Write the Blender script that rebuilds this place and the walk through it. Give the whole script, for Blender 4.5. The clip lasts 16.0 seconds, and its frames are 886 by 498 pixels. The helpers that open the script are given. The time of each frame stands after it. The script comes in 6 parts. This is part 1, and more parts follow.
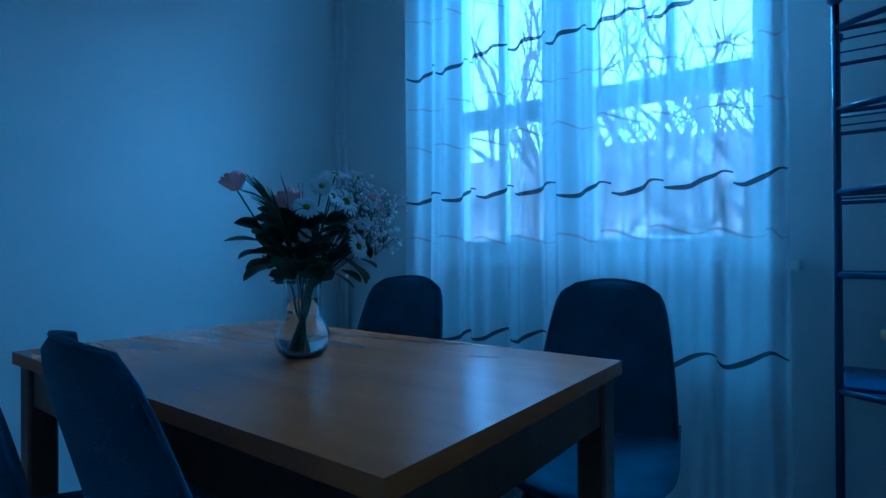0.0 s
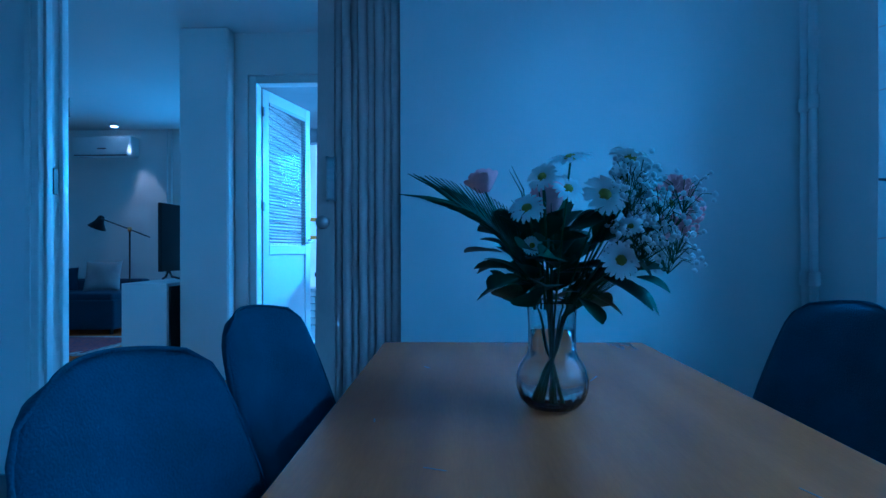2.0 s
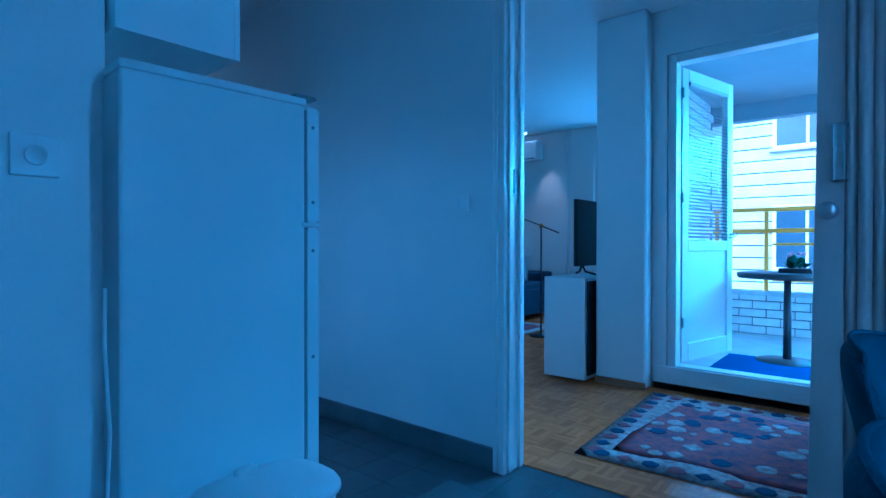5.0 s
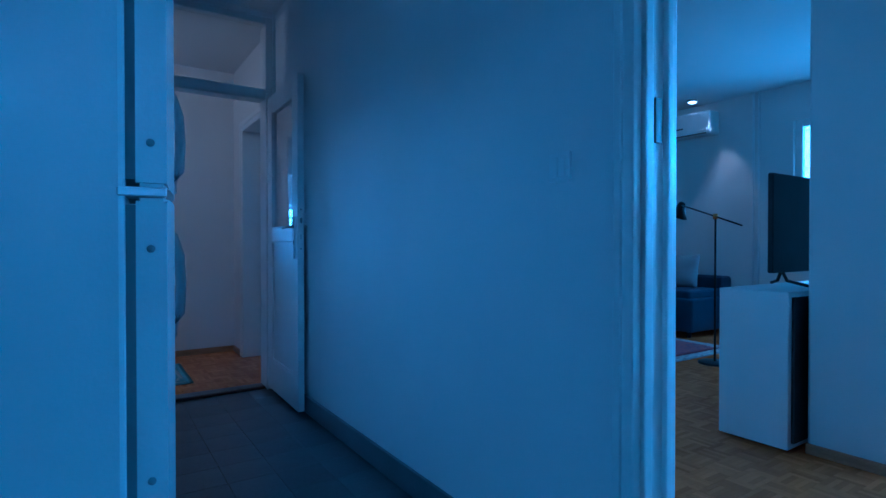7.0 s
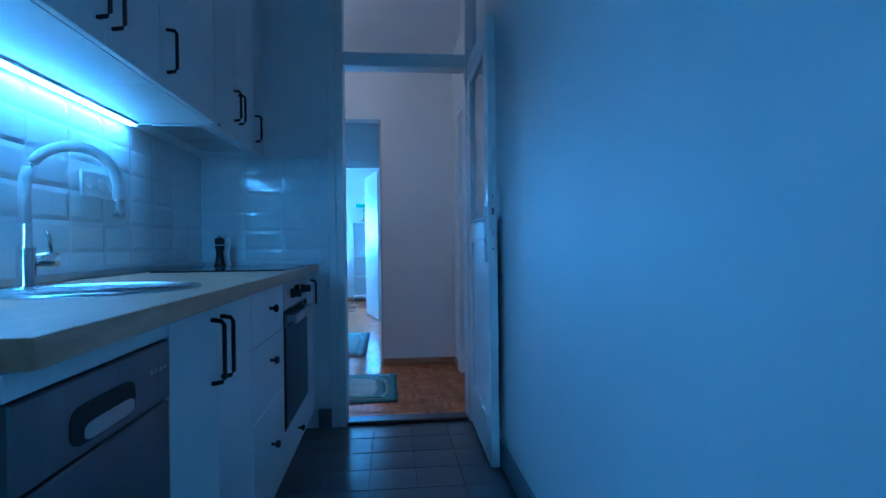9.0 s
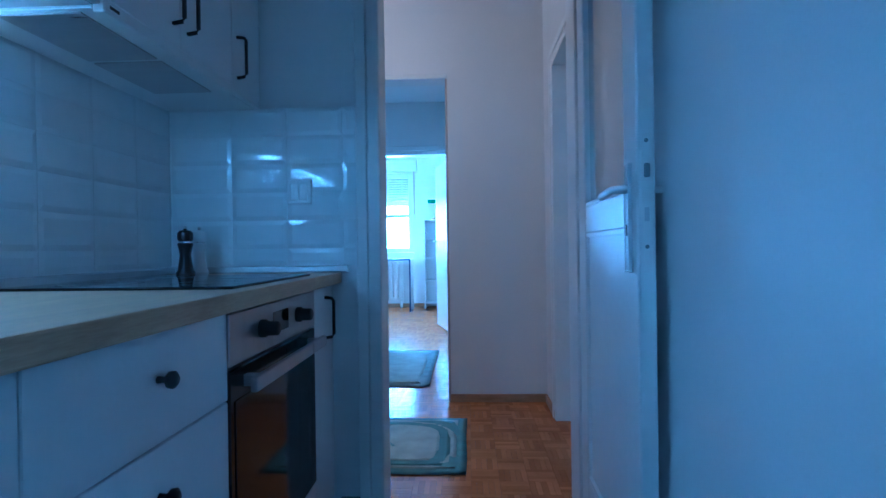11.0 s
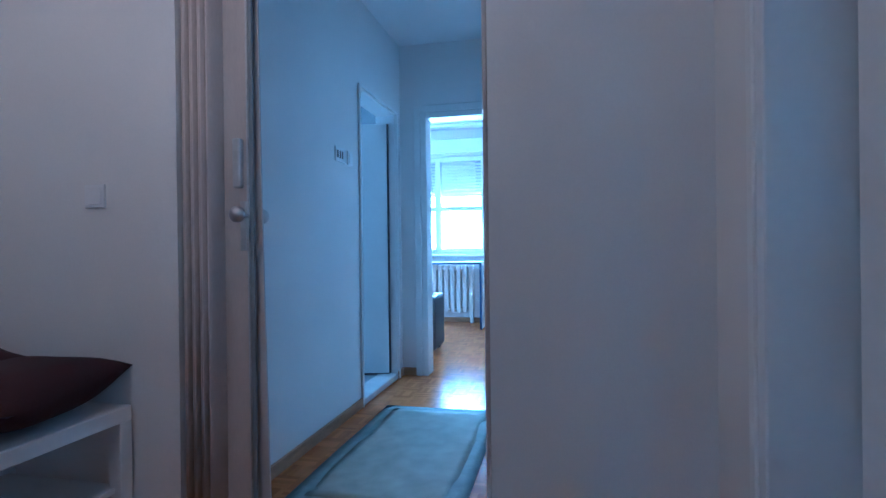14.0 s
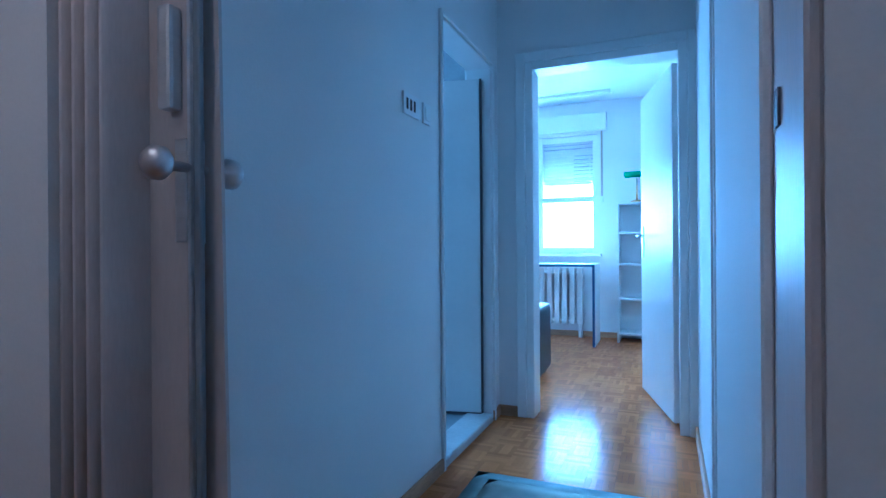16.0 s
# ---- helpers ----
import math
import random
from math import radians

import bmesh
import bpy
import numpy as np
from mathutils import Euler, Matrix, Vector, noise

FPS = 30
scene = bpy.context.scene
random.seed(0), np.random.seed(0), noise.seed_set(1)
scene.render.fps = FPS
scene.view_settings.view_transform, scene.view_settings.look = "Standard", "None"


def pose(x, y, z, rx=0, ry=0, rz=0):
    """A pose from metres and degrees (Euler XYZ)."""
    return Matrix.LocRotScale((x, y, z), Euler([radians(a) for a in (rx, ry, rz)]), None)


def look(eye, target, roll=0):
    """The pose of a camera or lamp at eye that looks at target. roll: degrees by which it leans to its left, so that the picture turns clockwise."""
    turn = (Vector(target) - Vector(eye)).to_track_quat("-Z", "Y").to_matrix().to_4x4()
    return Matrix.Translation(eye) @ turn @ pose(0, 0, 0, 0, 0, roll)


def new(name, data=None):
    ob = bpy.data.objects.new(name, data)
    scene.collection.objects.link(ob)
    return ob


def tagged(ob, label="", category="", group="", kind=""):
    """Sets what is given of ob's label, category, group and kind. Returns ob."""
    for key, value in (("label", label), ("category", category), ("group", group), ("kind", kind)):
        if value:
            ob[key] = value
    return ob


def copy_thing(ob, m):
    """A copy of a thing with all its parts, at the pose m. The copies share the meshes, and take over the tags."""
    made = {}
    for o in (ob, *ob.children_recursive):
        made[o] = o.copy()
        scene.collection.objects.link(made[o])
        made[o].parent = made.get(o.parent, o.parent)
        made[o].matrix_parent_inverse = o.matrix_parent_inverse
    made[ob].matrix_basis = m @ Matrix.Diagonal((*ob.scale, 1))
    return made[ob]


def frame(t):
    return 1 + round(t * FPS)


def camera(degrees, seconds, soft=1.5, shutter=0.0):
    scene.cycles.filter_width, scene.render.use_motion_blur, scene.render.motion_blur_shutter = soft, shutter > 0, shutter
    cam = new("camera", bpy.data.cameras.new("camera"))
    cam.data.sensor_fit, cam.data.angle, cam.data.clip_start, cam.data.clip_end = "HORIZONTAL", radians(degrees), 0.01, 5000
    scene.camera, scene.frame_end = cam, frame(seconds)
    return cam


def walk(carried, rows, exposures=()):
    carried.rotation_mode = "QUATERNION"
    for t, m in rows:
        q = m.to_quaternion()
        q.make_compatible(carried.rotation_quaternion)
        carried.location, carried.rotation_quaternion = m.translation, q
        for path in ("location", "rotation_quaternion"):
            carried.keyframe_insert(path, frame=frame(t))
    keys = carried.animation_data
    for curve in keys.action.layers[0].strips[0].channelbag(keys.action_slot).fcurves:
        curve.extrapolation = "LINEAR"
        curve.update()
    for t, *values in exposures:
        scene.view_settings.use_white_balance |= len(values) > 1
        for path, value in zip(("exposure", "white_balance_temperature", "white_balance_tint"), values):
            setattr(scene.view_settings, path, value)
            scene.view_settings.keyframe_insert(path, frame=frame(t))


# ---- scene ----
cam = camera(79.3, 16.0)
PATH = [
    (0, (-2.206, -1.123, 0.979), (-1.002, -2.72, 0.991), -0.4),
    (0.5, (-2.231, -1.319, 0.991), (-0.649, -2.542, 1.002), -0.3),
    (1, (-2.211, -1.476, 0.994), (-0.387, -2.298, 1.006), -0.4),
    (1.5, (-2.174, -1.634, 1.009), (-0.206, -1.989, 1.018), -0.2),
    (2, (-2.134, -1.728, 1.01), (-0.134, -1.673, 1.014), -0.2),
    (2.2, (-2.118, -1.761, 1.018), (-0.132, -1.524, 1.009), -0.1),
    (2.5, (-2.101, -1.795, 1.015), (-0.156, -1.33, 1.018), 0.2),
    (3, (-2.098, -1.832, 1.007), (-0.226, -1.127, 1.008), 0.4),
    (3.5, (-2.107, -1.85, 1.011), (-0.361, -0.875, 1.008), 0.1),
    (4, (-2.099, -1.767, 1.015), (-0.461, -0.62, 1.011), 0.2),
    (4.2, (-2.092, -1.694, 1.017), (-0.474, -0.518, 1.009), 0.0),
    (5.2, (-1.93, -1.25, 1.017), (-0.415, 0.055, 1.002), 0.2),
    (6.3, (-1.392, -0.954, 1.017), (-0.004, 0.486, 0.994), 0.4),
    (6.5, (-1.3, -0.924, 1.016), (0.031, 0.569, 0.992), 0.3),
    (7, (-1.073, -0.831, 1.007), (0.026, 0.84, 0.987), -0.0),
    (7.5, (-0.888, -0.743, 1.006), (-0.075, 1.085, 0.987), -0.2),
    (8, (-0.689, -0.534, 1.01), (-0.129, 1.386, 0.985), -0.5),
    (8.5, (-0.577, -0.322, 0.997), (-0.21, 1.644, 0.981), -0.7),
    (9, (-0.502, -0.065, 0.994), (-0.302, 1.925, 0.982), -0.7),
    (9.2, (-0.484, 0.033, 0.999), (-0.338, 2.027, 0.986), -0.7),
    (11.3, (-0.434, 1.227, 0.979), (-0.553, 3.223, 0.976), -0.7),
    (11.5, (-0.43, 1.339, 0.981), (-0.564, 3.335, 0.977), -0.6),
    (12, (-0.42, 1.62, 0.987), (-0.562, 3.614, 0.985), -0.5),
    (12.5, (-0.385, 1.942, 0.973), (-0.535, 3.937, 0.974), -0.3),
    (13, (-0.367, 2.269, 0.987), (-0.602, 4.256, 0.981), -0.5),
    (13.5, (-0.367, 2.579, 1.016), (-0.669, 4.556, 1.008), -0.5),
    (14, (-0.343, 2.911, 1.002), (-0.789, 4.86, 0.997), -0.7),
    (14.5, (-0.339, 3.173, 1.011), (-0.96, 5.074, 1.008), -0.8),
    (15, (-0.411, 3.427, 0.996), (-1.176, 5.275, 0.989), -0.5),
    (15.5, (-0.559, 3.681, 0.99), (-1.338, 5.523, 0.988), -0.6),
    (16, (-0.687, 3.908, 0.987), (-1.458, 5.753, 0.985), -0.4),
]
walk(cam, [(t, look(eye, target, roll)) for t, eye, target, roll in PATH],
     [(0.0, 0.55, 3220, 3), (1.0, 0.5, 3090, 4), (2.0, 0.75, 3080, 4), (3.0, 1.1, 3100, 4), (4.0, 1.42, 3130, 4), (6.5, 0.6, 3010, 4), (7.0, 0.62, 3050, 4), (8.5, 1.27, 3120, 4), (9.2, 1.2, 3200, 4),
      (11.5, 1.75, 3400, 6), (12.5, 1.7, 3520, 6), (13.0, 1.65, 3570, 7), (13.5, 1.62, 3600, 8), (14.0, 1.42, 3640, 9), (14.5, 1.42, 3650, 10), (16.0, 1.13, 3520, 8)])

# ---------- world, sun, large lights ----------
world = bpy.data.worlds.new("sky_world")
scene.world = world
world.use_nodes = True
_wn = world.node_tree.nodes
_sky = _wn.new("ShaderNodeTexSky")
_sky.sky_type = "NISHITA"
_sky.sun_disc = False
_sky.sun_elevation = radians(32)
_sky.sun_rotation = radians(-70)
_sky.dust_density = 5.0
_sky.air_density = 1.2
world.node_tree.links.new(_sky.outputs[0], _wn["Background"].inputs[0])
_wn["Background"].inputs[1].default_value = 0.15


def lamp(name, kind, m, energy, color, size=0.1, size_y=None, spread=180):
    data = bpy.data.lights.new(name, kind)
    data.energy, data.color = energy, color
    if kind == "AREA":
        data.shape, data.size, data.size_y = "RECTANGLE", size, size_y or size
        data.spread = radians(spread)
    elif kind == "SUN":
        data.angle = radians(size)
    else:
        data.shadow_soft_size = size
    ob = new(name, data)
    ob.matrix_world = m
    return ob


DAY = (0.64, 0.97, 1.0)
DAYN = (0.68, 0.92, 1.0)
WARM = (1.0, 0.64, 0.38)
lamp("sun", "SUN", look((-14, 5, 12), (0, 0, 0)), 2.6, (1.0, 0.96, 0.90), 0.5)
lamp("window_daylight_dining", "AREA", look((-1.36, -3.72, 2.92), (-1.30, -1.6, 0.9)), 48, DAY, 1.3, 0.9)
# Fill lamp added inside the loggia, by its closed south wall.
lamp("loggia_fill_lamp", "AREA", look((3.3, -3.1, 2.0), (2.4, -0.2, 0.6)), 9, DAY, 1.9, 0.8, 90)
# Stands in for the sky; outside, narrowed and aimed towards the fridge front.
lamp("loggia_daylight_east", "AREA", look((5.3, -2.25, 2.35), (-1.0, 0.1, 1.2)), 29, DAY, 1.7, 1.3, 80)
lamp("window_daylight_living", "AREA", look((5.20, 1.4, 1.6), (1.5, 1.4, 1.6)), 8, DAY, 0.9, 1.3)
lamp("window_daylight_bedroom", "AREA", look((-2.05, 10.32, 1.33), (-2.05, 6.5, 1.33)), 64, DAYN, 1.3, 0.78)
# Unseen fill lamp added inside the windowless bathroom to brighten doorway and corridor.
lamp("bathroom_fill_lamp", "AREA", look((-3.25, 6.5, 1.7), (-1.6, 6.5, 1.0)), 9, DAYN, 0.6, 0.8)
lamp("hall_ceiling_bulb", "POINT", pose(-1.45, 3.42, 2.40), 3.8, WARM, 0.09)
lamp("living_spot_bulb", "SPOT", look((4.80, 2.60, 2.62), (4.98, 2.55, 1.2)), 8, WARM, 0.04)

# ---------- materials ----------


def mat(name, color, rough=0.5, metal=0.0, vary=0.06, scale=6.0, fine=60.0, bump=0.02, stretch=(1, 1, 1), dark=None, island=0.0, obj_random=0.0, spec=0.5, coat=0.0):
    """Principled surface: base colour with stains at a large and a fine scale, and a fine relief."""
    m = bpy.data.materials.new(name)
    m.use_nodes = True
    n, l = m.node_tree.nodes, m.node_tree.links
    p = n["Principled BSDF"]
    p.inputs["Roughness"].default_value = rough
    p.inputs["Metallic"].default_value = metal
    p.inputs["Specular IOR Level"].default_value = spec
    p.inputs["Coat Weight"].default_value = coat
    co = n.new("ShaderNodeTexCoord")
    mp = n.new("ShaderNodeMapping")
    mp.inputs["Scale"].default_value = stretch
    l.new(co.outputs["Object"], mp.inputs[0])
    big, small = n.new("ShaderNodeTexNoise"), n.new("ShaderNodeTexNoise")
    for node, s, d in ((big, scale, 3.0), (small, fine, 4.0)):
        node.inputs["Scale"].default_value = s
        node.inputs["Detail"].default_value = d
        l.new(mp.outputs[0], node.inputs[0])
    add = n.new("ShaderNodeMath")
    add.operation = "MULTIPLY_ADD"
    l.new(small.outputs[0], add.inputs[0])
    add.inputs[1].default_value = 0.45
    l.new(big.outputs[0], add.inputs[2])
    if island or obj_random:
        more = n.new("ShaderNodeMath")
        more.operation = "MULTIPLY_ADD"
        src = n.new("ShaderNodeNewGeometry").outputs["Random Per Island"] if island else n.new("ShaderNodeObjectInfo").outputs["Random"]
        l.new(src, more.inputs[0])
        more.inputs[1].default_value = island or obj_random
        l.new(add.outputs[0], more.inputs[2])
        add = more
    ramp = n.new("ShaderNodeMapRange")
    top = 1.0 + (island or obj_random)
    ramp.inputs["From Min"].default_value, ramp.inputs["From Max"].default_value = 0.42, top
    l.new(add.outputs[0], ramp.inputs[0])
    mix = n.new("ShaderNodeMix")
    mix.data_type = "RGBA"
    l.new(ramp.outputs[0], mix.inputs["Factor"])
    lo = dark or tuple(c * (1 - 2 * vary) for c in color)
    hi = tuple(min(1, c * (1 + vary)) for c in color)
    mix.inputs["A"].default_value = (*lo, 1)
    mix.inputs["B"].default_value = (*hi, 1)
    l.new(mix.outputs["Result"], p.inputs["Base Color"])
    rr = n.new("ShaderNodeMapRange")
    rr.inputs["To Min"].default_value, rr.inputs["To Max"].default_value = max(0.02, rough * 0.8), min(1, rough * 1.2)
    l.new(big.outputs[0], rr.inputs[0])
    l.new(rr.outputs[0], p.inputs["Roughness"])
    if bump:
        b = n.new("ShaderNodeBump")
        b.inputs["Strength"].default_value = 0.35
        b.inputs["Distance"].default_value = bump * 0.05
        l.new(small.outputs[0], b.inputs["Height"])
        l.new(b.outputs[0], p.inputs["Normal"])
    return m


def glow(name, color, strength):
    m = bpy.data.materials.new(name)
    m.use_nodes = True
    p = m.node_tree.nodes["Principled BSDF"]
    p.inputs["Base Color"].default_value = (*color, 1)
    p.inputs["Emission Color"].default_value = (*color, 1)
    p.inputs["Emission Strength"].default_value = strength
    return m


def clear(name, color=(1, 1, 1), rough=0.0, ior=1.45):
    m = bpy.data.materials.new(name)
    m.use_nodes = True
    p = m.node_tree.nodes["Principled BSDF"]
    p.inputs["Base Color"].default_value = (*color, 1)
    p.inputs["Transmission Weight"].default_value = 1.0
    p.inputs["Roughness"].default_value = rough
    p.inputs["IOR"].default_value = ior
    return m


def sheer(name, color, see, rough=0.9):
    """Thin woven cloth: part open to light, part translucent."""
    m = bpy.data.materials.new(name)
    m.use_nodes = True
    n, l = m.node_tree.nodes, m.node_tree.links
    n.remove(n["Principled BSDF"])
    out = n["Material Output"]
    dif, tra, opn = n.new("ShaderNodeBsdfDiffuse"), n.new("ShaderNodeBsdfTranslucent"), n.new("ShaderNodeBsdfTransparent")
    dif.inputs[0].default_value = tra.inputs[0].default_value = (*color, 1)
    m1, m2 = n.new("ShaderNodeMixShader"), n.new("ShaderNodeMixShader")
    m1.inputs[0].default_value = 0.55
    l.new(dif.outputs[0], m1.inputs[1])
    l.new(tra.outputs[0], m1.inputs[2])
    wv = n.new("ShaderNodeTexNoise")
    wv.inputs["Scale"].default_value = 90
    rg = n.new("ShaderNodeMapRange")
    rg.inputs["To Min"].default_value, rg.inputs["To Max"].default_value = see - 0.03, see + 0.03
    l.new(wv.outputs[0], rg.inputs[0])
    l.new(rg.outputs[0], m2.inputs[0])
    l.new(m1.outputs[0], m2.inputs[1])
    l.new(opn.outputs[0], m2.inputs[2])
    l.new(m2.outputs[0], out.inputs[0])
    return m


M_WALL = mat("white_wall_paint", (0.80, 0.79, 0.77), 0.55, vary=0.03, scale=1.6, fine=180, bump=0.02)
M_WALLM = mat("white_matt_paint", (0.80, 0.78, 0.75), 0.8, vary=0.03, scale=1.3, fine=160, bump=0.03, spec=0.25)
M_CEIL = mat("white_ceiling_paint", (0.80, 0.80, 0.79), 0.85, vary=0.02, scale=1.2, fine=140, bump=0.02)
M_GLOSS = mat("white_gloss_woodwork", (0.80, 0.79, 0.76), 0.33, vary=0.03, scale=3, fine=40, bump=0.015)
M_FRIDGE = mat("white_fridge_enamel", (0.78, 0.80, 0.80), 0.16, vary=0.02, scale=2, fine=190, bump=0.012)
M_GASKET = mat("grey_rubber_gasket", (0.25, 0.27, 0.28), 0.6)
M_CAB = mat("white_matt_cabinet", (0.80, 0.80, 0.79), 0.38, vary=0.02, scale=2, fine=90, bump=0.008)
M_BLACK = mat("black_metal", (0.015, 0.015, 0.017), 0.4, metal=0.3, vary=0.2, bump=0.01)
M_PLASTIC = mat("white_plastic", (0.80, 0.80, 0.79), 0.35, vary=0.02, bump=0.0)
M_TILEF = mat("dark_grey_floor_tile", (0.16, 0.165, 0.17), 0.17, vary=0.15, scale=5, fine=70, bump=0.012, obj_random=0.25)
M_GROUT = mat("dark_grout", (0.10, 0.10, 0.10), 0.9, vary=0.15)
M_SKIRT = mat("grey_tile_skirting", (0.17, 0.175, 0.18), 0.4, vary=0.12)
M_WTILE = mat("white_glazed_tile", (0.80, 0.81, 0.80), 0.07, vary=0.02, scale=4, fine=20, bump=0.008)
M_WGROUT = mat("pale_wall_grout", (0.80, 0.81, 0.80), 0.6)
M_PARQ = mat("oak_mosaic_parquet", (0.54, 0.22, 0.065), 0.15, vary=0.2, scale=5, fine=55, bump=0.02, island=0.9, dark=(0.31, 0.12, 0.032), spec=0.08)
M_PARQB = mat("parquet_bed", (0.15, 0.08, 0.04), 0.6)
M_OAK = mat("oak_skirting", (0.42, 0.24, 0.11), 0.4, vary=0.2, stretch=(1, 1, 6))
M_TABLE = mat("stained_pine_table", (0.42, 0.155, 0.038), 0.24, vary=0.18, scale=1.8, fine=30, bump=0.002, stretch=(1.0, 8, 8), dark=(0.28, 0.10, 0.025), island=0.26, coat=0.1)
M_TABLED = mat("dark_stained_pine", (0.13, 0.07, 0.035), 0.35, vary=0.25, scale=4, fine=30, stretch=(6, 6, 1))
M_FABRIC = mat("blue_grey_chair_fabric", (0.068, 0.102, 0.162), 0.9, vary=0.22, scale=9, fine=300, bump=0.22)
M_LEGW = mat("dark_wood_leg", (0.09, 0.055, 0.03), 0.45, vary=0.2, stretch=(4, 4, 1))
M_ACC = mat("grey_beige_vinyl_folds", (0.56, 0.49, 0.44), 0.5, vary=0.08, scale=7, fine=200, bump=0.02, stretch=(1, 1, 0.2))
M_ACCD = mat("dark_door_edge", (0.06, 0.055, 0.055), 0.5)
M_ALU = mat("brushed_aluminium", (0.62, 0.62, 0.62), 0.32, metal=0.9, vary=0.06, stretch=(1, 1, 8))
M_STEEL = mat("stainless_steel", (0.58, 0.56, 0.55), 0.30, metal=0.95, vary=0.06, scale=3, fine=140, stretch=(1, 10, 1))
M_DARKST = mat("dark_brushed_steel", (0.24, 0.24, 0.25), 0.36, metal=0.9, vary=0.08, scale=3, fine=140, stretch=(1, 10, 1))
M_SINK = mat("polished_sink_steel", (0.60, 0.60, 0.60), 0.24, metal=1.0, vary=0.03, scale=3, fine=90, bump=0.004)
M_CHROME = mat("chrome", (0.8, 0.8, 0.8), 0.08, metal=1.0, vary=0.02, bump=0.0)
M_WORKTOP = mat("light_oak_worktop", (0.50, 0.36, 0.21), 0.35, vary=0.15, scale=5, fine=40, stretch=(9, 1, 9), dark=(0.36, 0.24, 0.13))
M_HOB = mat("black_glass_hob", (0.012, 0.012, 0.014), 0.06, vary=0.1, bump=0.0)
M_OVENGL = mat("dark_oven_glass", (0.012, 0.011, 0.011), 0.07, vary=0.1, bump=0.0)
M_SIL = mat("pale_silicone_hose", (0.82, 0.83, 0.83), 0.5, bump=0.0)
M_LED = glow("led_strip_light", (0.74, 0.96, 1.0), 11.5)
M_GLASS = clear("window_glass")
M_VASE = clear("vase_glass", (0.96, 0.99, 0.98))
M_WATER = clear("water", (0.97, 0.99, 1.0), ior=1.33)
M_SHEER = sheer("sheer_white_curtain", (0.84, 0.85, 0.86), 0.47)
M_STRIPE = sheer("embroidered_dark_wave", (0.035, 0.03, 0.035), 0.12)
M_STRIPEL = sheer("embroidered_pale_wave", (0.42, 0.37, 0.34), 0.2)
M_DGREEN = mat("dark_leaf", (0.034, 0.082, 0.030), 0.45, vary=0.3, scale=20, fine=120)
M_GREEN = mat("green_leaf", (0.05, 0.12, 0.04), 0.5, vary=0.3, scale=20)
M_STEM = mat("green_stem", (0.05, 0.11, 0.035), 0.5, vary=0.2)
M_PETW = mat("white_petal", (0.82, 0.83, 0.82), 0.7, vary=0.04)
M_PETP = mat("pink_petal", (0.90, 0.58, 0.61), 0.65, vary=0.15, scale=30)
M_YEL = mat("daisy_centre", (0.35, 0.36, 0.05), 0.8, vary=0.2)
M_RUGP = mat("pale_green_rug", (0.50, 0.54, 0.46), 0.95, vary=0.15, scale=9, fine=260, bump=0.25)
M_RUGE = mat("green_rug_border", (0.20, 0.33, 0.30), 0.95, vary=0.15, scale=12, fine=260, bump=0.25)
M_RUGE2 = mat("pale_teal_rug_border", (0.40, 0.46, 0.42), 0.95, vary=0.15, scale=12, fine=260, bump=0.25)
M_VELVET = mat("dark_maroon_velvet", (0.035, 0.007, 0.010), 0.85, vary=0.3, scale=9, fine=200, bump=0.1)
M_TV = mat("black_plastic", (0.012, 0.012, 0.013), 0.5, vary=0.1)
M_SOFA = mat("dark_blue_sofa_fabric", (0.045, 0.06, 0.10), 0.92, vary=0.15, fine=300, bump=0.1)
M_CUSH = mat("grey_cushion_fabric", (0.38, 0.37, 0.37), 0.92, vary=0.1, fine=300, bump=0.1)
M_BRICK = mat("white_painted_brick", (0.72, 0.70, 0.66), 0.75, vary=0.1, scale=10, fine=90, bump=0.08, obj_random=0.2)
M_MORTAR = mat("dark_mortar", (0.14, 0.14, 0.14), 0.95)
M_YRAIL = mat("yellow_painted_rail", (0.75, 0.40, 0.02), 0.4, vary=0.06)
M_CONC = mat("pale_balcony_tile", (0.55, 0.54, 0.52), 0.5, vary=0.1)
M_BLUEMAT = mat("blue_doormat", (0.02, 0.05, 0.22), 0.95, vary=0.15, fine=300, bump=0.2)
M_PERS = mat("persian_rug_red", (0.30, 0.09, 0.07), 0.95, vary=0.3, scale=24, fine=260, bump=0.2, dark=(0.05, 0.05, 0.11))
M_PERSB = mat("persian_rug_pale", (0.55, 0.50, 0.46), 0.95, vary=0.3, scale=30, fine=260, bump=0.2, dark=(0.24, 0.12, 0.11))
M_BRASS = mat("brass", (0.65, 0.42, 0.14), 0.22, metal=1.0, vary=0.05)
M_GSHADE = mat("green_glass_shade", (0.005, 0.30, 0.10), 0.15, vary=0.1)
M_SUIT = mat("dark_grey_suitcase_shell", (0.07, 0.065, 0.065), 0.5, vary=0.12, fine=150)
M_MARBLE = mat("pale_stone_threshold", (0.66, 0.66, 0.64), 0.35, vary=0.12, scale=7)
M_BATHT = mat("grey_bath_tile", (0.36, 0.37, 0.37), 0.35, vary=0.1)
M_RADI = mat("cream_radiator_enamel", (0.78, 0.76, 0.71), 0.35, vary=0.03)
M_SHUT = mat("white_shutter_slat", (0.78, 0.78, 0.77), 0.5, vary=0.03)
M_DESKEDGE = mat("dark_blue_edge", (0.02, 0.05, 0.14), 0.4)
M_WICK = mat("wicker", (0.42, 0.26, 0.13), 0.7, vary=0.3, scale=30)
M_BLUEM = mat("dark_blue_steel", (0.06, 0.08, 0.17), 0.35, metal=0.0, vary=0.1)
M_BARK = mat("bare_tree_bark", (0.24, 0.22, 0.20), 0.9, vary=0.3, scale=6, fine=50, bump=0.3)
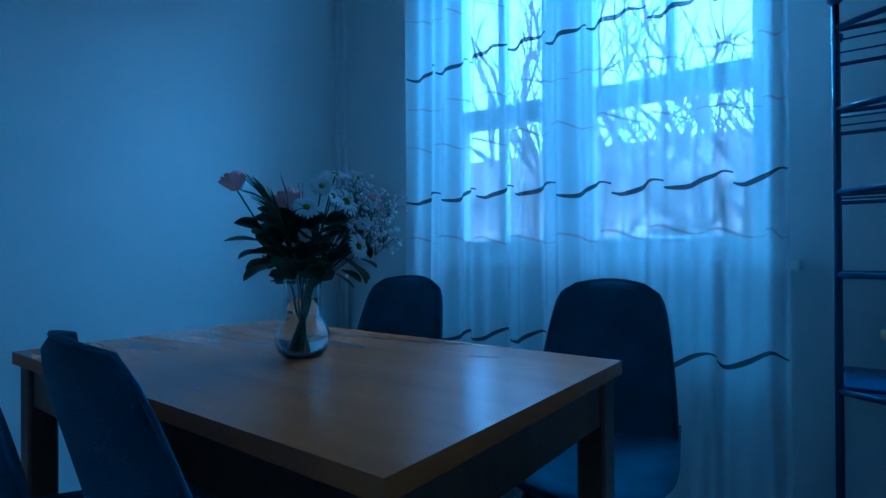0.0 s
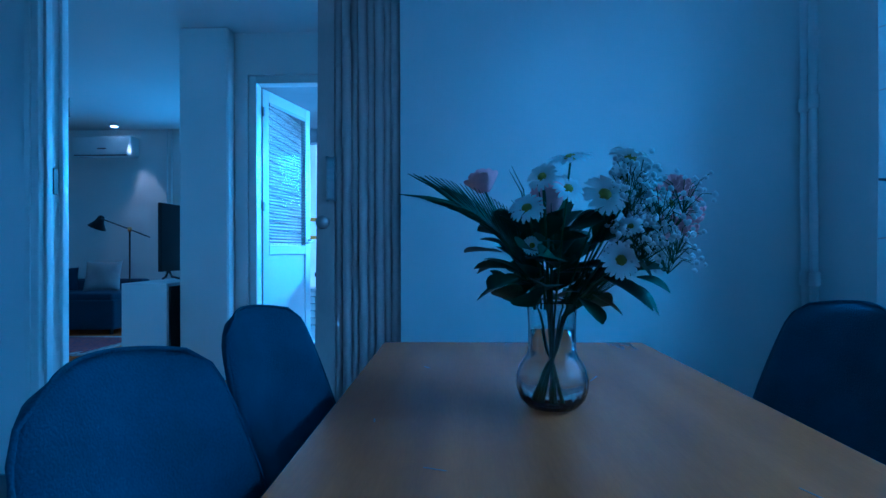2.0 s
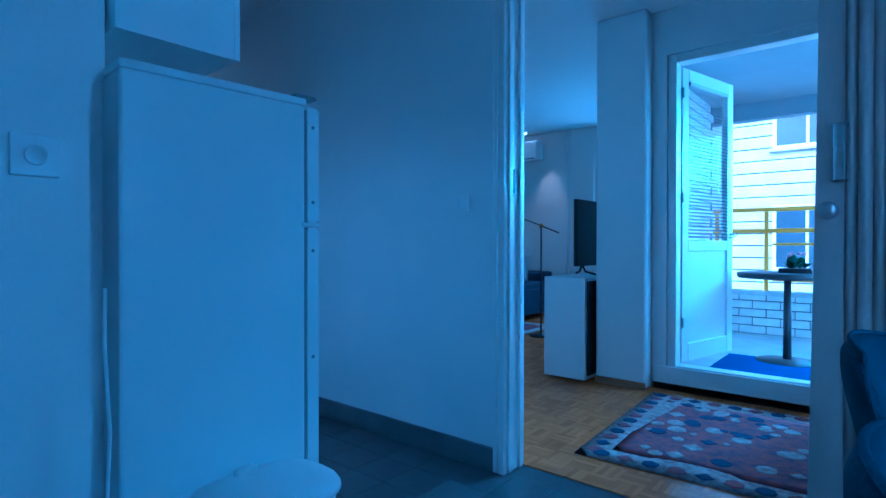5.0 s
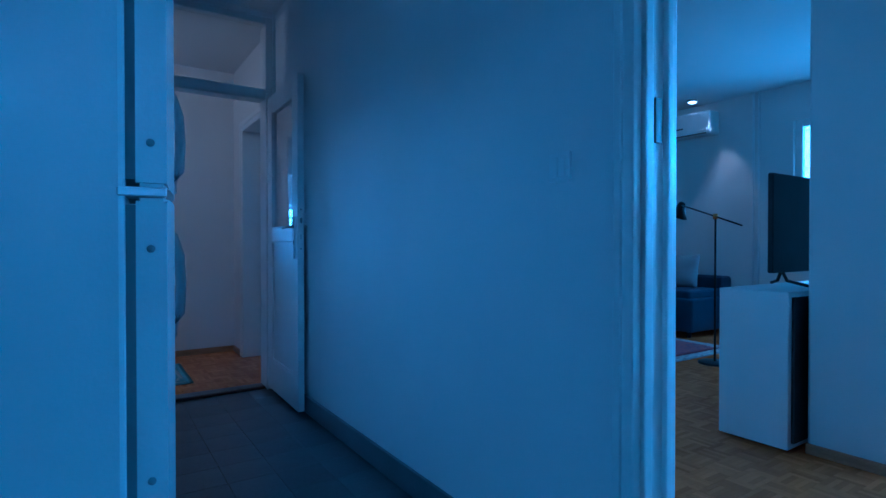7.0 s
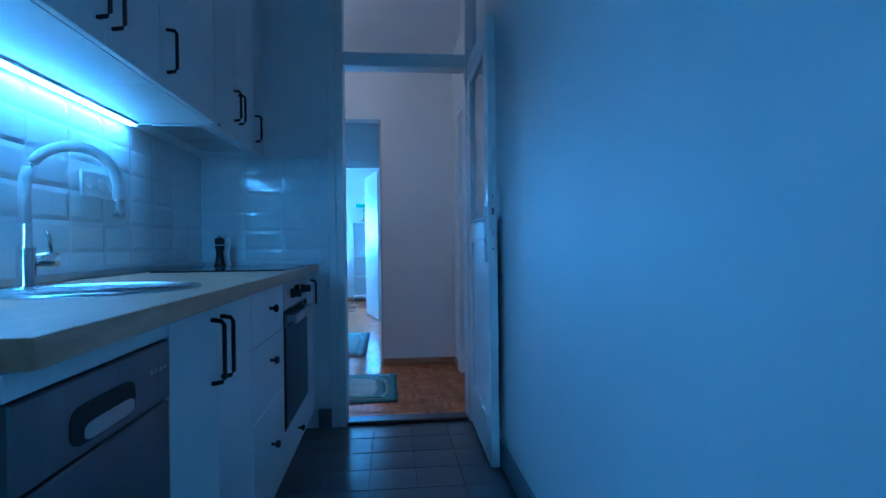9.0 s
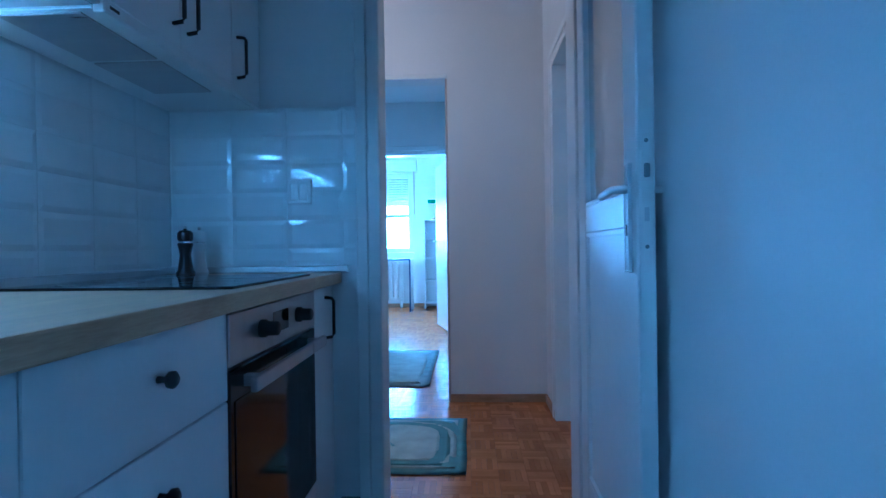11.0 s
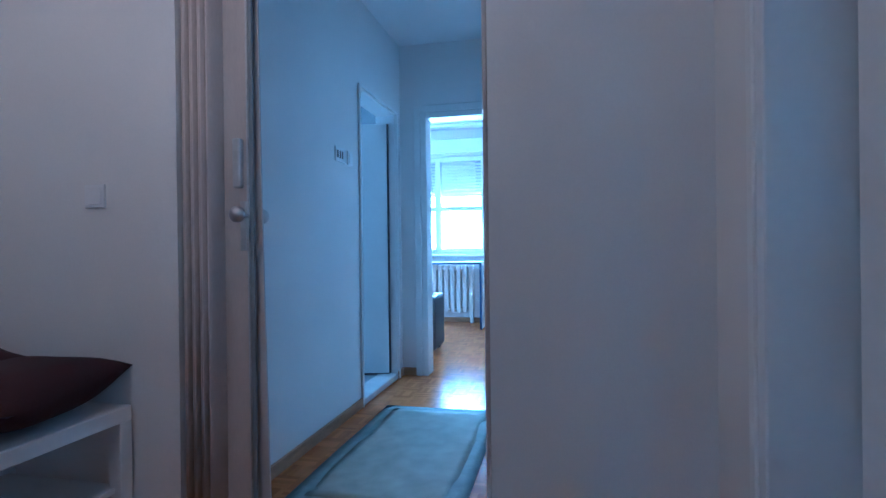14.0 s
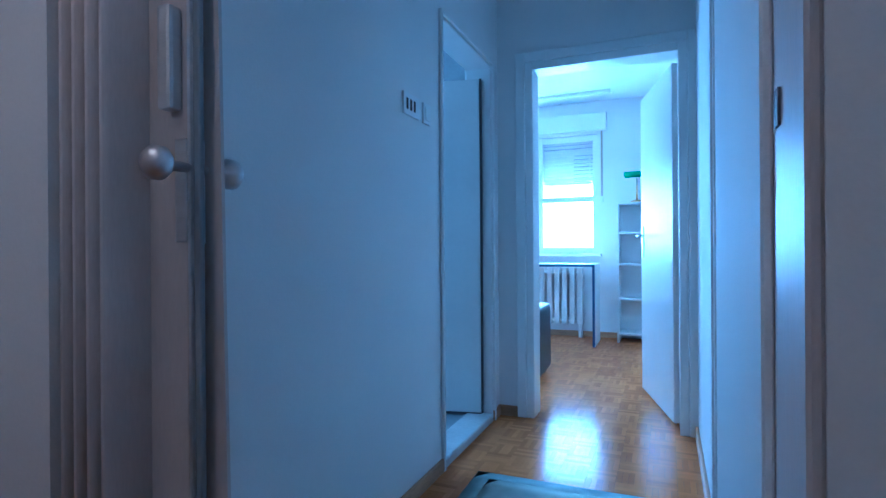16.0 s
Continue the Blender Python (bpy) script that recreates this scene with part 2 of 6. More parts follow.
M_PLASTER = mat("pale_facade_plaster", (0.84, 0.84, 0.83), 0.9, vary=0.12, scale=0.5, fine=12)
M_ROOF = mat("grey_tiled_roof", (0.30, 0.29, 0.29), 0.85, vary=0.2, scale=3)
M_DARKW = mat("dark_window_glass", (0.06, 0.08, 0.10), 0.1, vary=0.2, scale=0.8)
M_CLAD = mat("white_grey_cladding", (0.58, 0.58, 0.57), 0.8, vary=0.08, scale=2, fine=30, bump=0.05)
# One grey for loggia ceiling and lintel, darker than the indoor ceilings.
M_LOGC = mat("grey_loggia_surface", (0.36, 0.37, 0.39), 0.9, vary=0.06, scale=2, fine=80, bump=0.04)
M_GROUND = mat("winter_ground", (0.20, 0.19, 0.15), 0.95, vary=0.3, scale=0.4, fine=8, bump=0.2)
M_STRAP = mat("beige_roller_strap", (0.45, 0.38, 0.28), 0.85)
M_PEPPER = mat("dark_walnut_mill", (0.025, 0.016, 0.012), 0.25, vary=0.2)

# ---------- mesh tools ----------


def finish(name, bm, material, smooth=False):
    me = bpy.data.meshes.new(name)
    bmesh.ops.recalc_face_normals(bm, faces=bm.faces)
    bm.to_mesh(me)
    bm.free()
    if smooth:
        for f in me.polygons:
            f.use_smooth = True
    me.materials.append(material)
    return me


def part(name, bm, material, parent, label="", smooth=False):
    """Links a bmesh as one mesh object under a thing or a part; all is given in the thing's own space."""
    ob = new(name, finish(name, bm, material, smooth))
    ob.parent = parent
    if label:
        tagged(ob, label)
    return ob


def solid(name, bm, material, label, category, kind="", group="", smooth=False, m=None):
    """A top-level mesh object."""
    ob = new(name, finish(name, bm, material, smooth))
    if m is not None:
        ob.matrix_world = m
    return tagged(ob, label, category, group, kind)


def thing(name, label, category, m=None, group="", kind=""):
    """An Empty that stands at a thing's base."""
    ob = new(name)
    ob.empty_display_size = 0.05
    if m is not None:
        ob.matrix_world = m
    return tagged(ob, label, category, group, kind)


def box(x0, y0, z0, x1, y1, z1, bevel=0.0, bm=None, seg=1):
    own = bmesh.new()
    bmesh.ops.create_cube(own, size=1)
    for v in own.verts:
        v.co = Vector(((x0 + x1) / 2 + v.co.x * (x1 - x0), (y0 + y1) / 2 + v.co.y * (y1 - y0), (z0 + z1) / 2 + v.co.z * (z1 - z0)))
    if bevel:
        bmesh.ops.bevel(own, geom=own.edges[:], offset=bevel, segments=seg, affect="EDGES", profile=0.6)
    return merge(bm, own)


def merge(bm, own):
    if bm is None:
        return own
    me = bpy.data.meshes.new("tmp")
    own.to_mesh(me)
    own.free()
    bm.from_mesh(me)
    bpy.data.meshes.remove(me)
    return bm


def rings(loops, bm=None, cap=True, closed=False):
    """Skins rows of points, each row a ring."""
    bm = bm or bmesh.new()
    vs = [[bm.verts.new(p) for p in loop] for loop in loops]
    n = len(vs[0])
    last = len(vs) if closed else len(vs) - 1
    for i in range(last):
        a, b = vs[i], vs[(i + 1) % len(vs)]
        for j in range(n):
            bm.faces.new((a[j], a[(j + 1) % n], b[(j + 1) % n], b[j]))
    if cap and not closed:
        bm.faces.new(vs[0])
        bm.faces.new(list(reversed(vs[-1])))
    return bm


def lathe(profile, seg=24, bm=None, at=(0, 0, 0), cap=True):
    """Turns (radius, height) pairs about z."""
    loops = [[(at[0] + r * math.cos(2 * math.pi * j / seg), at[1] + r * math.sin(2 * math.pi * j / seg), at[2] + z) for j in range(seg)] for r, z in profile]
    return rings(loops, bm, cap)


def tube(points, r, seg=8, bm=None, r_end=None):
    """A round bar along points."""
    pts = [Vector(p) for p in points]
    loops = []
    for i, p in enumerate(pts):
        d = (pts[min(i + 1, len(pts) - 1)] - pts[max(i - 1, 0)]).normalized()
        ref = Vector((0, 0, 1)) if abs(d.z) < 0.9 else Vector((1, 0, 0))
        a = d.cross(ref).normalized()
        b = d.cross(a)
        rr = r if r_end is None else r + (r_end - r) * i / (len(pts) - 1)
        loops.append([p + rr * (a * math.cos(2 * math.pi * j / seg) + b * math.sin(2 * math.pi * j / seg)) for j in range(seg)])
    return rings(loops, bm)


def bowed(fn_a, fn_b, nu, nv, bm=None):
    """A closed pad between two grids that meet along their rim."""
    bm = bm or bmesh.new()
    A = [[bm.verts.new(fn_a(i / nu, j / nv)) for i in range(nu + 1)] for j in range(nv + 1)]
    B = [[A[j][i] if i in (0, nu) or j in (0, nv) else bm.verts.new(fn_b(i / nu, j / nv)) for i in range(nu + 1)] for j in range(nv + 1)]
    for j in range(nv):
        for i in range(nu):
            bm.faces.new((A[j][i], A[j][i + 1], A[j + 1][i + 1], A[j + 1][i]))
            bm.faces.new((B[j][i], B[j + 1][i], B[j + 1][i + 1], B[j][i + 1]))
    return bm


def arc(c, r, a0, a1, n, plane="xz"):
    out = []
    for i in range(n + 1):
        a = radians(a0 + (a1 - a0) * i / n)
        u, v = r * math.cos(a), r * math.sin(a)
        out.append({"xz": (c[0] + u, c[1], c[2] + v), "yz": (c[0], c[1] + u, c[2] + v), "xy": (c[0] + u, c[1] + v, c[2])}[plane])
    return out


def wall(name, x0, x1, y0, y1, z1, label, holes=(), material=None, along="y", z0=0.0):
    """A wall with its openings cut through: holes are (from, to, bottom, top) along its run."""
    bm = bmesh.new()
    lo, hi = (y0, y1) if along == "y" else (x0, x1)

    def piece(a, b, za, zb):
        if b - a > 1e-4 and zb - za > 1e-4:
            box(*((x0, a, za, x1, b, zb) if along == "y" else (a, y0, za, b, y1, zb)), bm=bm)

    at = lo
    for a, b, za, zb in sorted(holes):
        piece(at, a, z0, z1)
        piece(a, b, z0, za)
        piece(a, b, zb, z1)
        at = b
    piece(at, hi, z0, z1)
    return solid(name, bm, material or M_WALL, label, "wall", "structure")

# ---------- the large structure ----------
H = 2.60
# dining room and kitchen
wall("wall_east_kitchen", 0.0, 0.15, -3.25, 2.93, H, "white satin-painted wall of dining room and kitchen, with a wide opening", [(-1.50, 0.0, 0.0, 2.42)])
wall("wall_south_dining", -3.1, 0.0, -3.25, -3.09, H, "white wall with a double window behind a sheer curtain", [(-2.00, -0.74, 0.95, 2.40)], along="x")
wall("wall_west_dining", -3.25, -3.1, -3.25, 0.16, H, "plain white dining room wall")
wall("wall_north_dining", -3.1, -1.585, 0.02, 0.16, H, "white wall beside the fridge with a socket", along="x")
wall("wall_west_kitchen", -1.66, -1.51, 0.16, 2.93, H, "white kitchen wall behind cabinets")
wall("wall_north_kitchen", -2.6, 0.05, 2.93, 3.06, H, "white wall with a door opening and transom light", [(-0.79, -0.02, 0.0, 2.56)], along="x")
# hall
wall("wall_west_hall", -2.75, -2.6, 2.93, 4.62, H, "plain white hall wall", material=M_WALLM)
wall("wall_north_hall", -2.6, 0.05, 4.46, 4.60, H, "white hall wall with an opening to the corridor", [(-1.61, -0.56, 0.0, 2.06)], M_WALLM, "x")
wall("wall_east_hall", 0.05, 0.20, 2.93, 4.60, H, "white hall wall with a door opening", [(3.30, 4.12, 0.0, 2.04)], M_WALLM)
# corridor
wall("wall_west_corridor", -1.75, -1.61, 4.60, 6.97, H, "white corridor wall with the bathroom doorway", [(6.10, 6.84, 0.0, 2.03)], M_WALLM)
wall("wall_east_corridor", -0.54, -0.40, 4.60, 6.97, H, "white corridor wall with a closed white door", [(4.85, 5.78, 0.0, 2.03)], M_WALLM)
wall("wall_north_corridor", -3.4, 0.9, 6.97, 7.10, H, "white wall with the bedroom doorway", [(-1.44, -0.58, 0.0, 2.06)], M_WALLM, "x")
# bathroom and bedroom
wall("wall_north_bathroom", -3.4, -1.75, 6.88, 6.97, H, "grey tiled bathroom wall", material=M_BATHT, along="x")
wall("wall_south_bathroom", -3.4, -1.75, 5.4, 5.5, H, "grey tiled bathroom wall", material=M_BATHT, along="x")
wall("wall_west_bathroom", -3.5, -3.4, 5.4, 7.10, H, "grey tiled bathroom wall", material=M_BATHT)
wall("wall_north_bedroom", -4.0, 0.9, 10.0, 10.2, H, "white bedroom wall with a shuttered window", [(-2.72, -1.38, 0.92, 2.24)], M_WALLM, "x")
wall("wall_west_bedroom", -4.15, -4.0, 7.1, 10.2, H, "plain white bedroom wall", material=M_WALLM)
wall("wall_east_bedroom", -0.36, -0.2, 7.1, 10.0, H, "plain white bedroom wall", material=M_WALLM)
# living room
HL = 2.68
wall("wall_north_living", 0.20, 5.25, 4.3, 4.45, HL, "white living room wall", material=M_WALLM, along="x")
wall("wall_far_living", 5.10, 5.25, 0.35, 4.3, HL, "white living room wall with an air conditioner and a window", [(0.95, 1.85, 0.9, 2.3)], M_WALLM)
wall("wall_balcony_living", 1.92, 2.08, -1.75, -0.02, HL, "white wall with the balcony door opening", [(-1.25, -0.12, 0.13, 2.36)], M_WALLM)
wall("wall_loggia_north", 2.08, 5.10, 0.19, 0.35, HL, "wall between living room and loggia", material=M_WALLM, along="x")
wall("wall_south_living", 0.15, 2.08, -1.9, -1.75, HL, "plain white living room wall", material=M_WALLM, along="x")
solid("pillar", box(1.80, -0.02, 0, 2.08, 0.35, HL, 0.012), M_WALL, "white painted wall pillar beside the balcony door", "pillar", "structure")
solid("wall_over_opening_living", box(0.15, 4.3, 0, 0.20, 4.6, HL), M_WALLM, "white wall end in the living room", "wall", "structure")


def slab(name, x0, y0, x1, y1, z0, z1, material, label, category):
    return solid(name, box(x0, y0, z0, x1, y1, z1), material, label, category, "structure")


slab("ceiling_kitchen", -3.25, -3.25, 0.15, 3.0, H, H + 0.1, M_CEIL, "white painted kitchen and dining ceiling", "ceiling")
slab("ceiling_hall", -2.75, 3.0, 0.20, 4.6, H, H + 0.1, M_CEIL, "white painted hall ceiling", "ceiling")
slab("ceiling_corridor", -3.5, 4.6, 0.2, 7.03, H, H + 0.1, M_CEIL, "white painted corridor ceiling", "ceiling")
slab("ceiling_bedroom", -4.15, 7.03, 0.9, 10.2, H, H + 0.1, M_CEIL, "white painted bedroom ceiling", "ceiling")
slab("ceiling_living", 0.15, -1.9, 5.25, 4.45, HL, HL + 0.1, M_CEIL, "white painted living room ceiling", "ceiling")
floor_k = slab("floor_kitchen", -3.25, -3.25, 0.15, 2.98, -0.1, -0.004, M_GROUT, "dark grey tiled kitchen and dining floor", "floor")
floor_h = slab("floor_hall", -2.75, 2.98, 0.20, 4.6, -0.1, -0.006, M_PARQB, "oak mosaic parquet hall floor", "floor")
floor_c = slab("floor_corridor", -1.75, 4.6, -0.4, 7.03, -0.1, -0.006, M_PARQB, "oak mosaic parquet corridor floor", "floor")
floor_b = slab("floor_bedroom", -4.15, 7.03, 0.9, 10.2, -0.1, -0.006, M_PARQB, "oak mosaic parquet bedroom floor", "floor")
floor_l = slab("floor_living", 0.15, -1.9, 5.25, 4.45, -0.1, -0.006, M_PARQB, "oak mosaic parquet living room floor", "floor")
slab("floor_bathroom", -3.5, 5.4, -1.75, 6.97, -0.1, 0.03, M_BATHT, "grey tiled bathroom floor", "floor")

# skirting
for nm, x0, y0, x1, y1, z, m_ in (
        ("baseboard", -0.016, 0.0, 0.0, 2.93, 0.105, M_SKIRT), ("baseboard", -0.016, -3.09, 0.0, -1.50, 0.105, M_SKIRT),
        ("baseboard", -3.1, -3.09, -0.016, -3.074, 0.105, M_SKIRT), ("baseboard", -0.90, 2.914, -0.81, 2.93, 0.105, M_SKIRT),
        ("baseboard", -3.1, 0.004, -1.59, 0.02, 0.105, M_SKIRT),
        ("baseboard", -0.56, 4.445, 0.05, 4.46, 0.05, M_OAK), ("baseboard", -2.6, 4.445, -1.68, 4.46, 0.05, M_OAK), ("baseboard", 0.035, 4.12, 0.05, 4.445, 0.05, M_OAK),
        ("baseboard", -1.61, 4.60, -1.595, 6.10, 0.06, M_OAK), ("baseboard", -1.61, 6.84, -1.595, 6.97, 0.06, M_OAK), ("baseboard", -1.595, 6.955, -1.49, 6.97, 0.06, M_OAK),
        ("baseboard", -0.555, 5.86, -0.54, 6.97, 0.06, M_OAK), ("baseboard", -4.0, 9.985, -0.36, 10.0, 0.06, M_OAK),
        ("baseboard", 1.785, -0.02, 1.80, 0.35, 0.05, M_OAK), ("baseboard", 1.905, -1.75, 1.92, -0.035, 0.05, M_OAK), ("baseboard", 5.085, 0.35, 5.10, 4.3, 0.05, M_OAK)):
    solid(nm, box(x0, y0, 0, x1, y1, z, 0.003), m_, "grey tile skirting along the wall" if m_ is M_SKIRT else "narrow oak skirting along the wall", "skirting", "structure")

# casing of the wide opening, with its ridges
cas = thing("trim_wide_opening", "white moulded casing at the end of the kitchen wall", "door casing", kind="structure")
for i, (a, b, o) in enumerate(((-0.018, 0.012, 0.0), (0.012, 0.045, 0.010), (0.10, 0.125, 0.010), (0.125, 0.152, 0.0))):
    part("casing_strip", box(a, -0.034 - o, 0, b, 0.0, 2.42, 0.006, seg=2), M_GLOSS, cas)
part("casing_face", box(-0.018, 0.0, 0, 0.0, 0.028, 2.42, 0.005), M_GLOSS, cas)
part("door_channel", box(0.045, -0.030, 0, 0.10, 0.0, 2.42), M_GLOSS, cas)
part("lock_plate", box(0.062, -0.036, 1.25, 0.088, -0.030, 1.36, 0.002), M_ACCD, cas, "dark lock plate in the channel")
part("top_track", box(0.04, -1.50, 2.385, 0.11, -0.034, 2.42), M_GLOSS, cas)


def frame_around(name, label, axis, a0, a1, z1, c0, c1, w=0.07, lip=0.012, po=0.045, material=None):
    """A door frame: two posts and a head, lining an opening and standing a little proud of both faces."""
    t = thing(name, label, "door frame", kind="structure")
    for nm, (p, q, za, zb) in (("post", (a0, a0 + po, 0, z1)), ("post", (a1 - po, a1, 0, z1)), ("head", (a0 + po, a1 - po, z1 - po, z1))):
        e = (p, c0 - lip, za, q, c1 + lip, zb) if axis == "x" else (c0 - lip, p, za, c1 + lip, q, zb)
        part(nm, box(*e, 0.004), material or M_GLOSS, t)
    for side, c in ((-1, c0), (1, c1)):
        lo, hi = (c - 0.018, c - 0.001) if side < 0 else (c + 0.001, c + 0.018)
        for p, q, za, zb in ((a0 - w + 0.02, a0 - 0.0005, 0, z1 + w - 0.02), (a1 + 0.0005, a1 + w - 0.02, 0, z1 + w - 0.02), (a0, a1, z1 + 0.0005, z1 + w - 0.02)):
            e = (p, lo, za, q, hi, zb) if axis == "x" else (lo, p, za, hi, q, zb)
            part("architrave", box(*e, 0.004), material or M_GLOSS, t)
    return t


# kitchen door frame with its transom light
kf = frame_around("door_frame_kitchen", "white gloss door frame with a glazed transom above the kitchen door", "x", -0.79, -0.02, 2.56, 2.93, 3.06, 0.06)
part("transom_bar", box(-0.745, 2.935, 2.0, -0.065, 3.05, 2.075, 0.006), M_GLOSS, kf)
tg = part("transom_glass", box(-0.745, 2.985, 2.075, -0.065, 2.991, 2.515), M_GLASS, kf)
tg.visible_shadow = False
part("threshold", box(-0.745, 2.94, -0.002, -0.065, 3.05, 0.018, 0.006), M_LEGW, kf, "dark worn wooden threshold")
frame_around("door_frame_hall", "white gloss door frame in the hall", "y", 3.30, 4.12, 2.04, 0.05, 0.20, 0.06)
frame_around("door_frame_bedroom", "white gloss bedroom door frame", "x", -1.44, -0.58, 2.06, 6.97, 7.10, 0.075)
frame_around("door_frame_bathroom", "white bathroom door frame with dark seal", "y", 6.10, 6.84, 2.03, -1.75, -1.61, 0.04, 0.004, 0.014)
frame_around("door_frame_closet", "white door frame in the corridor", "y", 4.85, 5.78, 2.03, -0.54, -0.40, 0.05, material=M_WALLM)
solid("bathroom_threshold", box(-1.75, 6.115, 0, -1.60, 6.825, 0.045, 0.006), M_MARBLE, "raised pale stone bathroom threshold", "threshold", "structure")
hf = thing("trim_corridor_opening", "white trim and strike strip of the corridor opening", "trim", kind="structure")
part("head_strip", box(-1.61, 4.448, 2.06, -0.56, 4.46, 2.09, 0.003), M_GLOSS, hf)
part("side_strip", box(-0.575, 4.46, 0, -0.56, 4.60, 2.06, 0.004), M_ACC, hf, "grey beige closing strip of a folding door")
part("strike", box(-0.578, 4.565, 1.115, -0.575, 4.585, 1.155), M_ACCD, hf, "dark strike plate")


def panel_door(name, label, m, w=0.72, h=1.98, glass=True, handle_side=1):
    """A glazed door: frame of stiles and rails, glass above, a sunk panel below, lever handles. Hinged at x=0, lies along +x."""
    d = thing(name, label, "door", m)
    t = 0.04
    for a, b, za, zb, nm in ((0, 0.105, 0, h, "stile"), (w - 0.105, w, 0, h, "stile"), (0.105, w - 0.105, h - 0.11, h, "top_rail"), (0.105, w - 0.105, 0.998, 1.085, "middle_rail"), (0.105, w - 0.105, 0, 0.2, "bottom_rail")):
        part(nm, box(a, -t / 2, za, b, t / 2, zb, 0.004), M_GLOSS, d)
    part("lower_panel", box(0.10, -0.008, 0.195, w - 0.10, 0.008, 1.003), M_GLOSS, d)
    g = part("glass_pane", box(0.10, -0.003, 1.08, w - 0.10, 0.003, h - 0.105), M_GLASS, d)
    g.visible_shadow = False
    for s in (-1, 1):
        for za, zb in ((0.2, 0.212), (0.986, 0.998), (1.085, 1.097), (h - 0.122, h - 0.11)):
            part("bead", box(0.105, s * 0.008, za, w - 0.105, s * 0.018, zb), M_GLOSS, d)
        pl = part("handle_plate", box(w - 0.072, s * 0.02, 0.90, w - 0.038, s * 0.026, 1.14, 0.003), M_PLASTIC, d, "white painted handle plate")
        part("lever", tube([(w - 0.055, s * 0.027, 1.085), (w - 0.055, s * 0.055, 1.085), (w - 0.07, s * 0.058, 1.085), (w - 0.165, s * 0.058, 1.08)], 0.0095, 8), M_PLASTIC, pl, smooth=True)
        part("keyhole", box(w - 0.06, s * 0.0275, 0.98, w - 0.05, s * 0.0285, 1.005), M_ACCD, pl)
    lpl = part("latch_plate", box(w, -0.011, 0.94, w + 0.002, 0.011, 1.20, 0.0008), M_GLOSS, d, "white painted lock plate on the door edge")
    part("latch_bolt", box(w + 0.002, -0.006, 1.105, w + 0.011, 0.006, 1.135, 0.002), M_GASKET, lpl, "dark metal latch bolt")
    part("dead_bolt", box(w + 0.002, -0.005, 1.01, w + 0.0035, 0.005, 1.04), M_ALU, lpl)
    for z in (0.955, 1.185):
        part("screw", lathe([(0.0045, 0), (0.0045, 0.001), (0.002, 0.0014)], 10), M_GASKET, lpl).matrix_local = pose(w + 0.002, 0, z, 0, 90, 0)
    for z in (0.25, 1.7):
        part("hinge", lathe([(0.009, z), (0.009, z + 0.09)], 8, at=(-0.004, 0.024, 0)), M_GLOSS, d)
    return d


def flat_door(name, label, m, w, h=1.99, material=None, handle=True):
    d = thing(name, label, "door", m)
    part("leaf", box(0, -0.02, 0, w, 0.02, h, 0.003), material or M_GLOSS, d)
    if handle:
        for s in (-1, 1):
            pl = part("handle_plate", box(w - 0.075, s * 0.02, 0.90, w - 0.04, s * 0.026, 1.12, 0.003), M_ALU, d, "metal handle plate")
            part("lever", tube([(w - 0.057, s * 0.026, 1.05), (w - 0.057, s * 0.06, 1.05), (w - 0.17, s * 0.062, 1.05)], 0.009, 8), M_ALU, pl, smooth=True)
    return d


panel_door("door_kitchen", "open white glazed kitchen door standing against the wall", pose(-0.038, 2.905, 0.022, 0, 0, -91.2), 0.675)
panel_door("door_hall", "white glazed living room door standing ajar", pose(0.212, 4.068, 0.012, 0, 0, -72), 0.715)
flat_door("door_bedroom", "open plain white bedroom door with a metal lever", pose(-0.635, 7.125, 0.012, 0, 0, 104.5), 0.77)
bd = flat_door("door_bathroom", "open pale bathroom door with a dark rubber edge", pose(-1.668, 6.815, 0.05, 0, 0, 192), 0.70, 1.9, handle=False)
part("edge_seal", box(-0.012, -0.022, 0, 0.0, 0.022, 1.9), M_ACCD, bd, "dark rubber edge")
part("bottom_seal", box(0, -0.022, -0.012, 0.66, 0.022, 0.0), M_ACCD, bd)
for z in (0.3, 1.62):
    part("hinge", box(-0.02, -0.03, z, 0.03, -0.021, z + 0.05, 0.003), M_ALU, bd)
part("door_stop", lathe([(0.018, 0), (0.02, 0.012), (0.012, 0.02)], 12, at=(0.6, -0.03, 0.09)), M_ALU, bd, smooth=True)
flat_door("door_closet", "closed plain white door in the corridor", pose(-0.528, 5.735, 0.01, 0, 0, -90), 0.84, material=M_WALLM, handle=False)


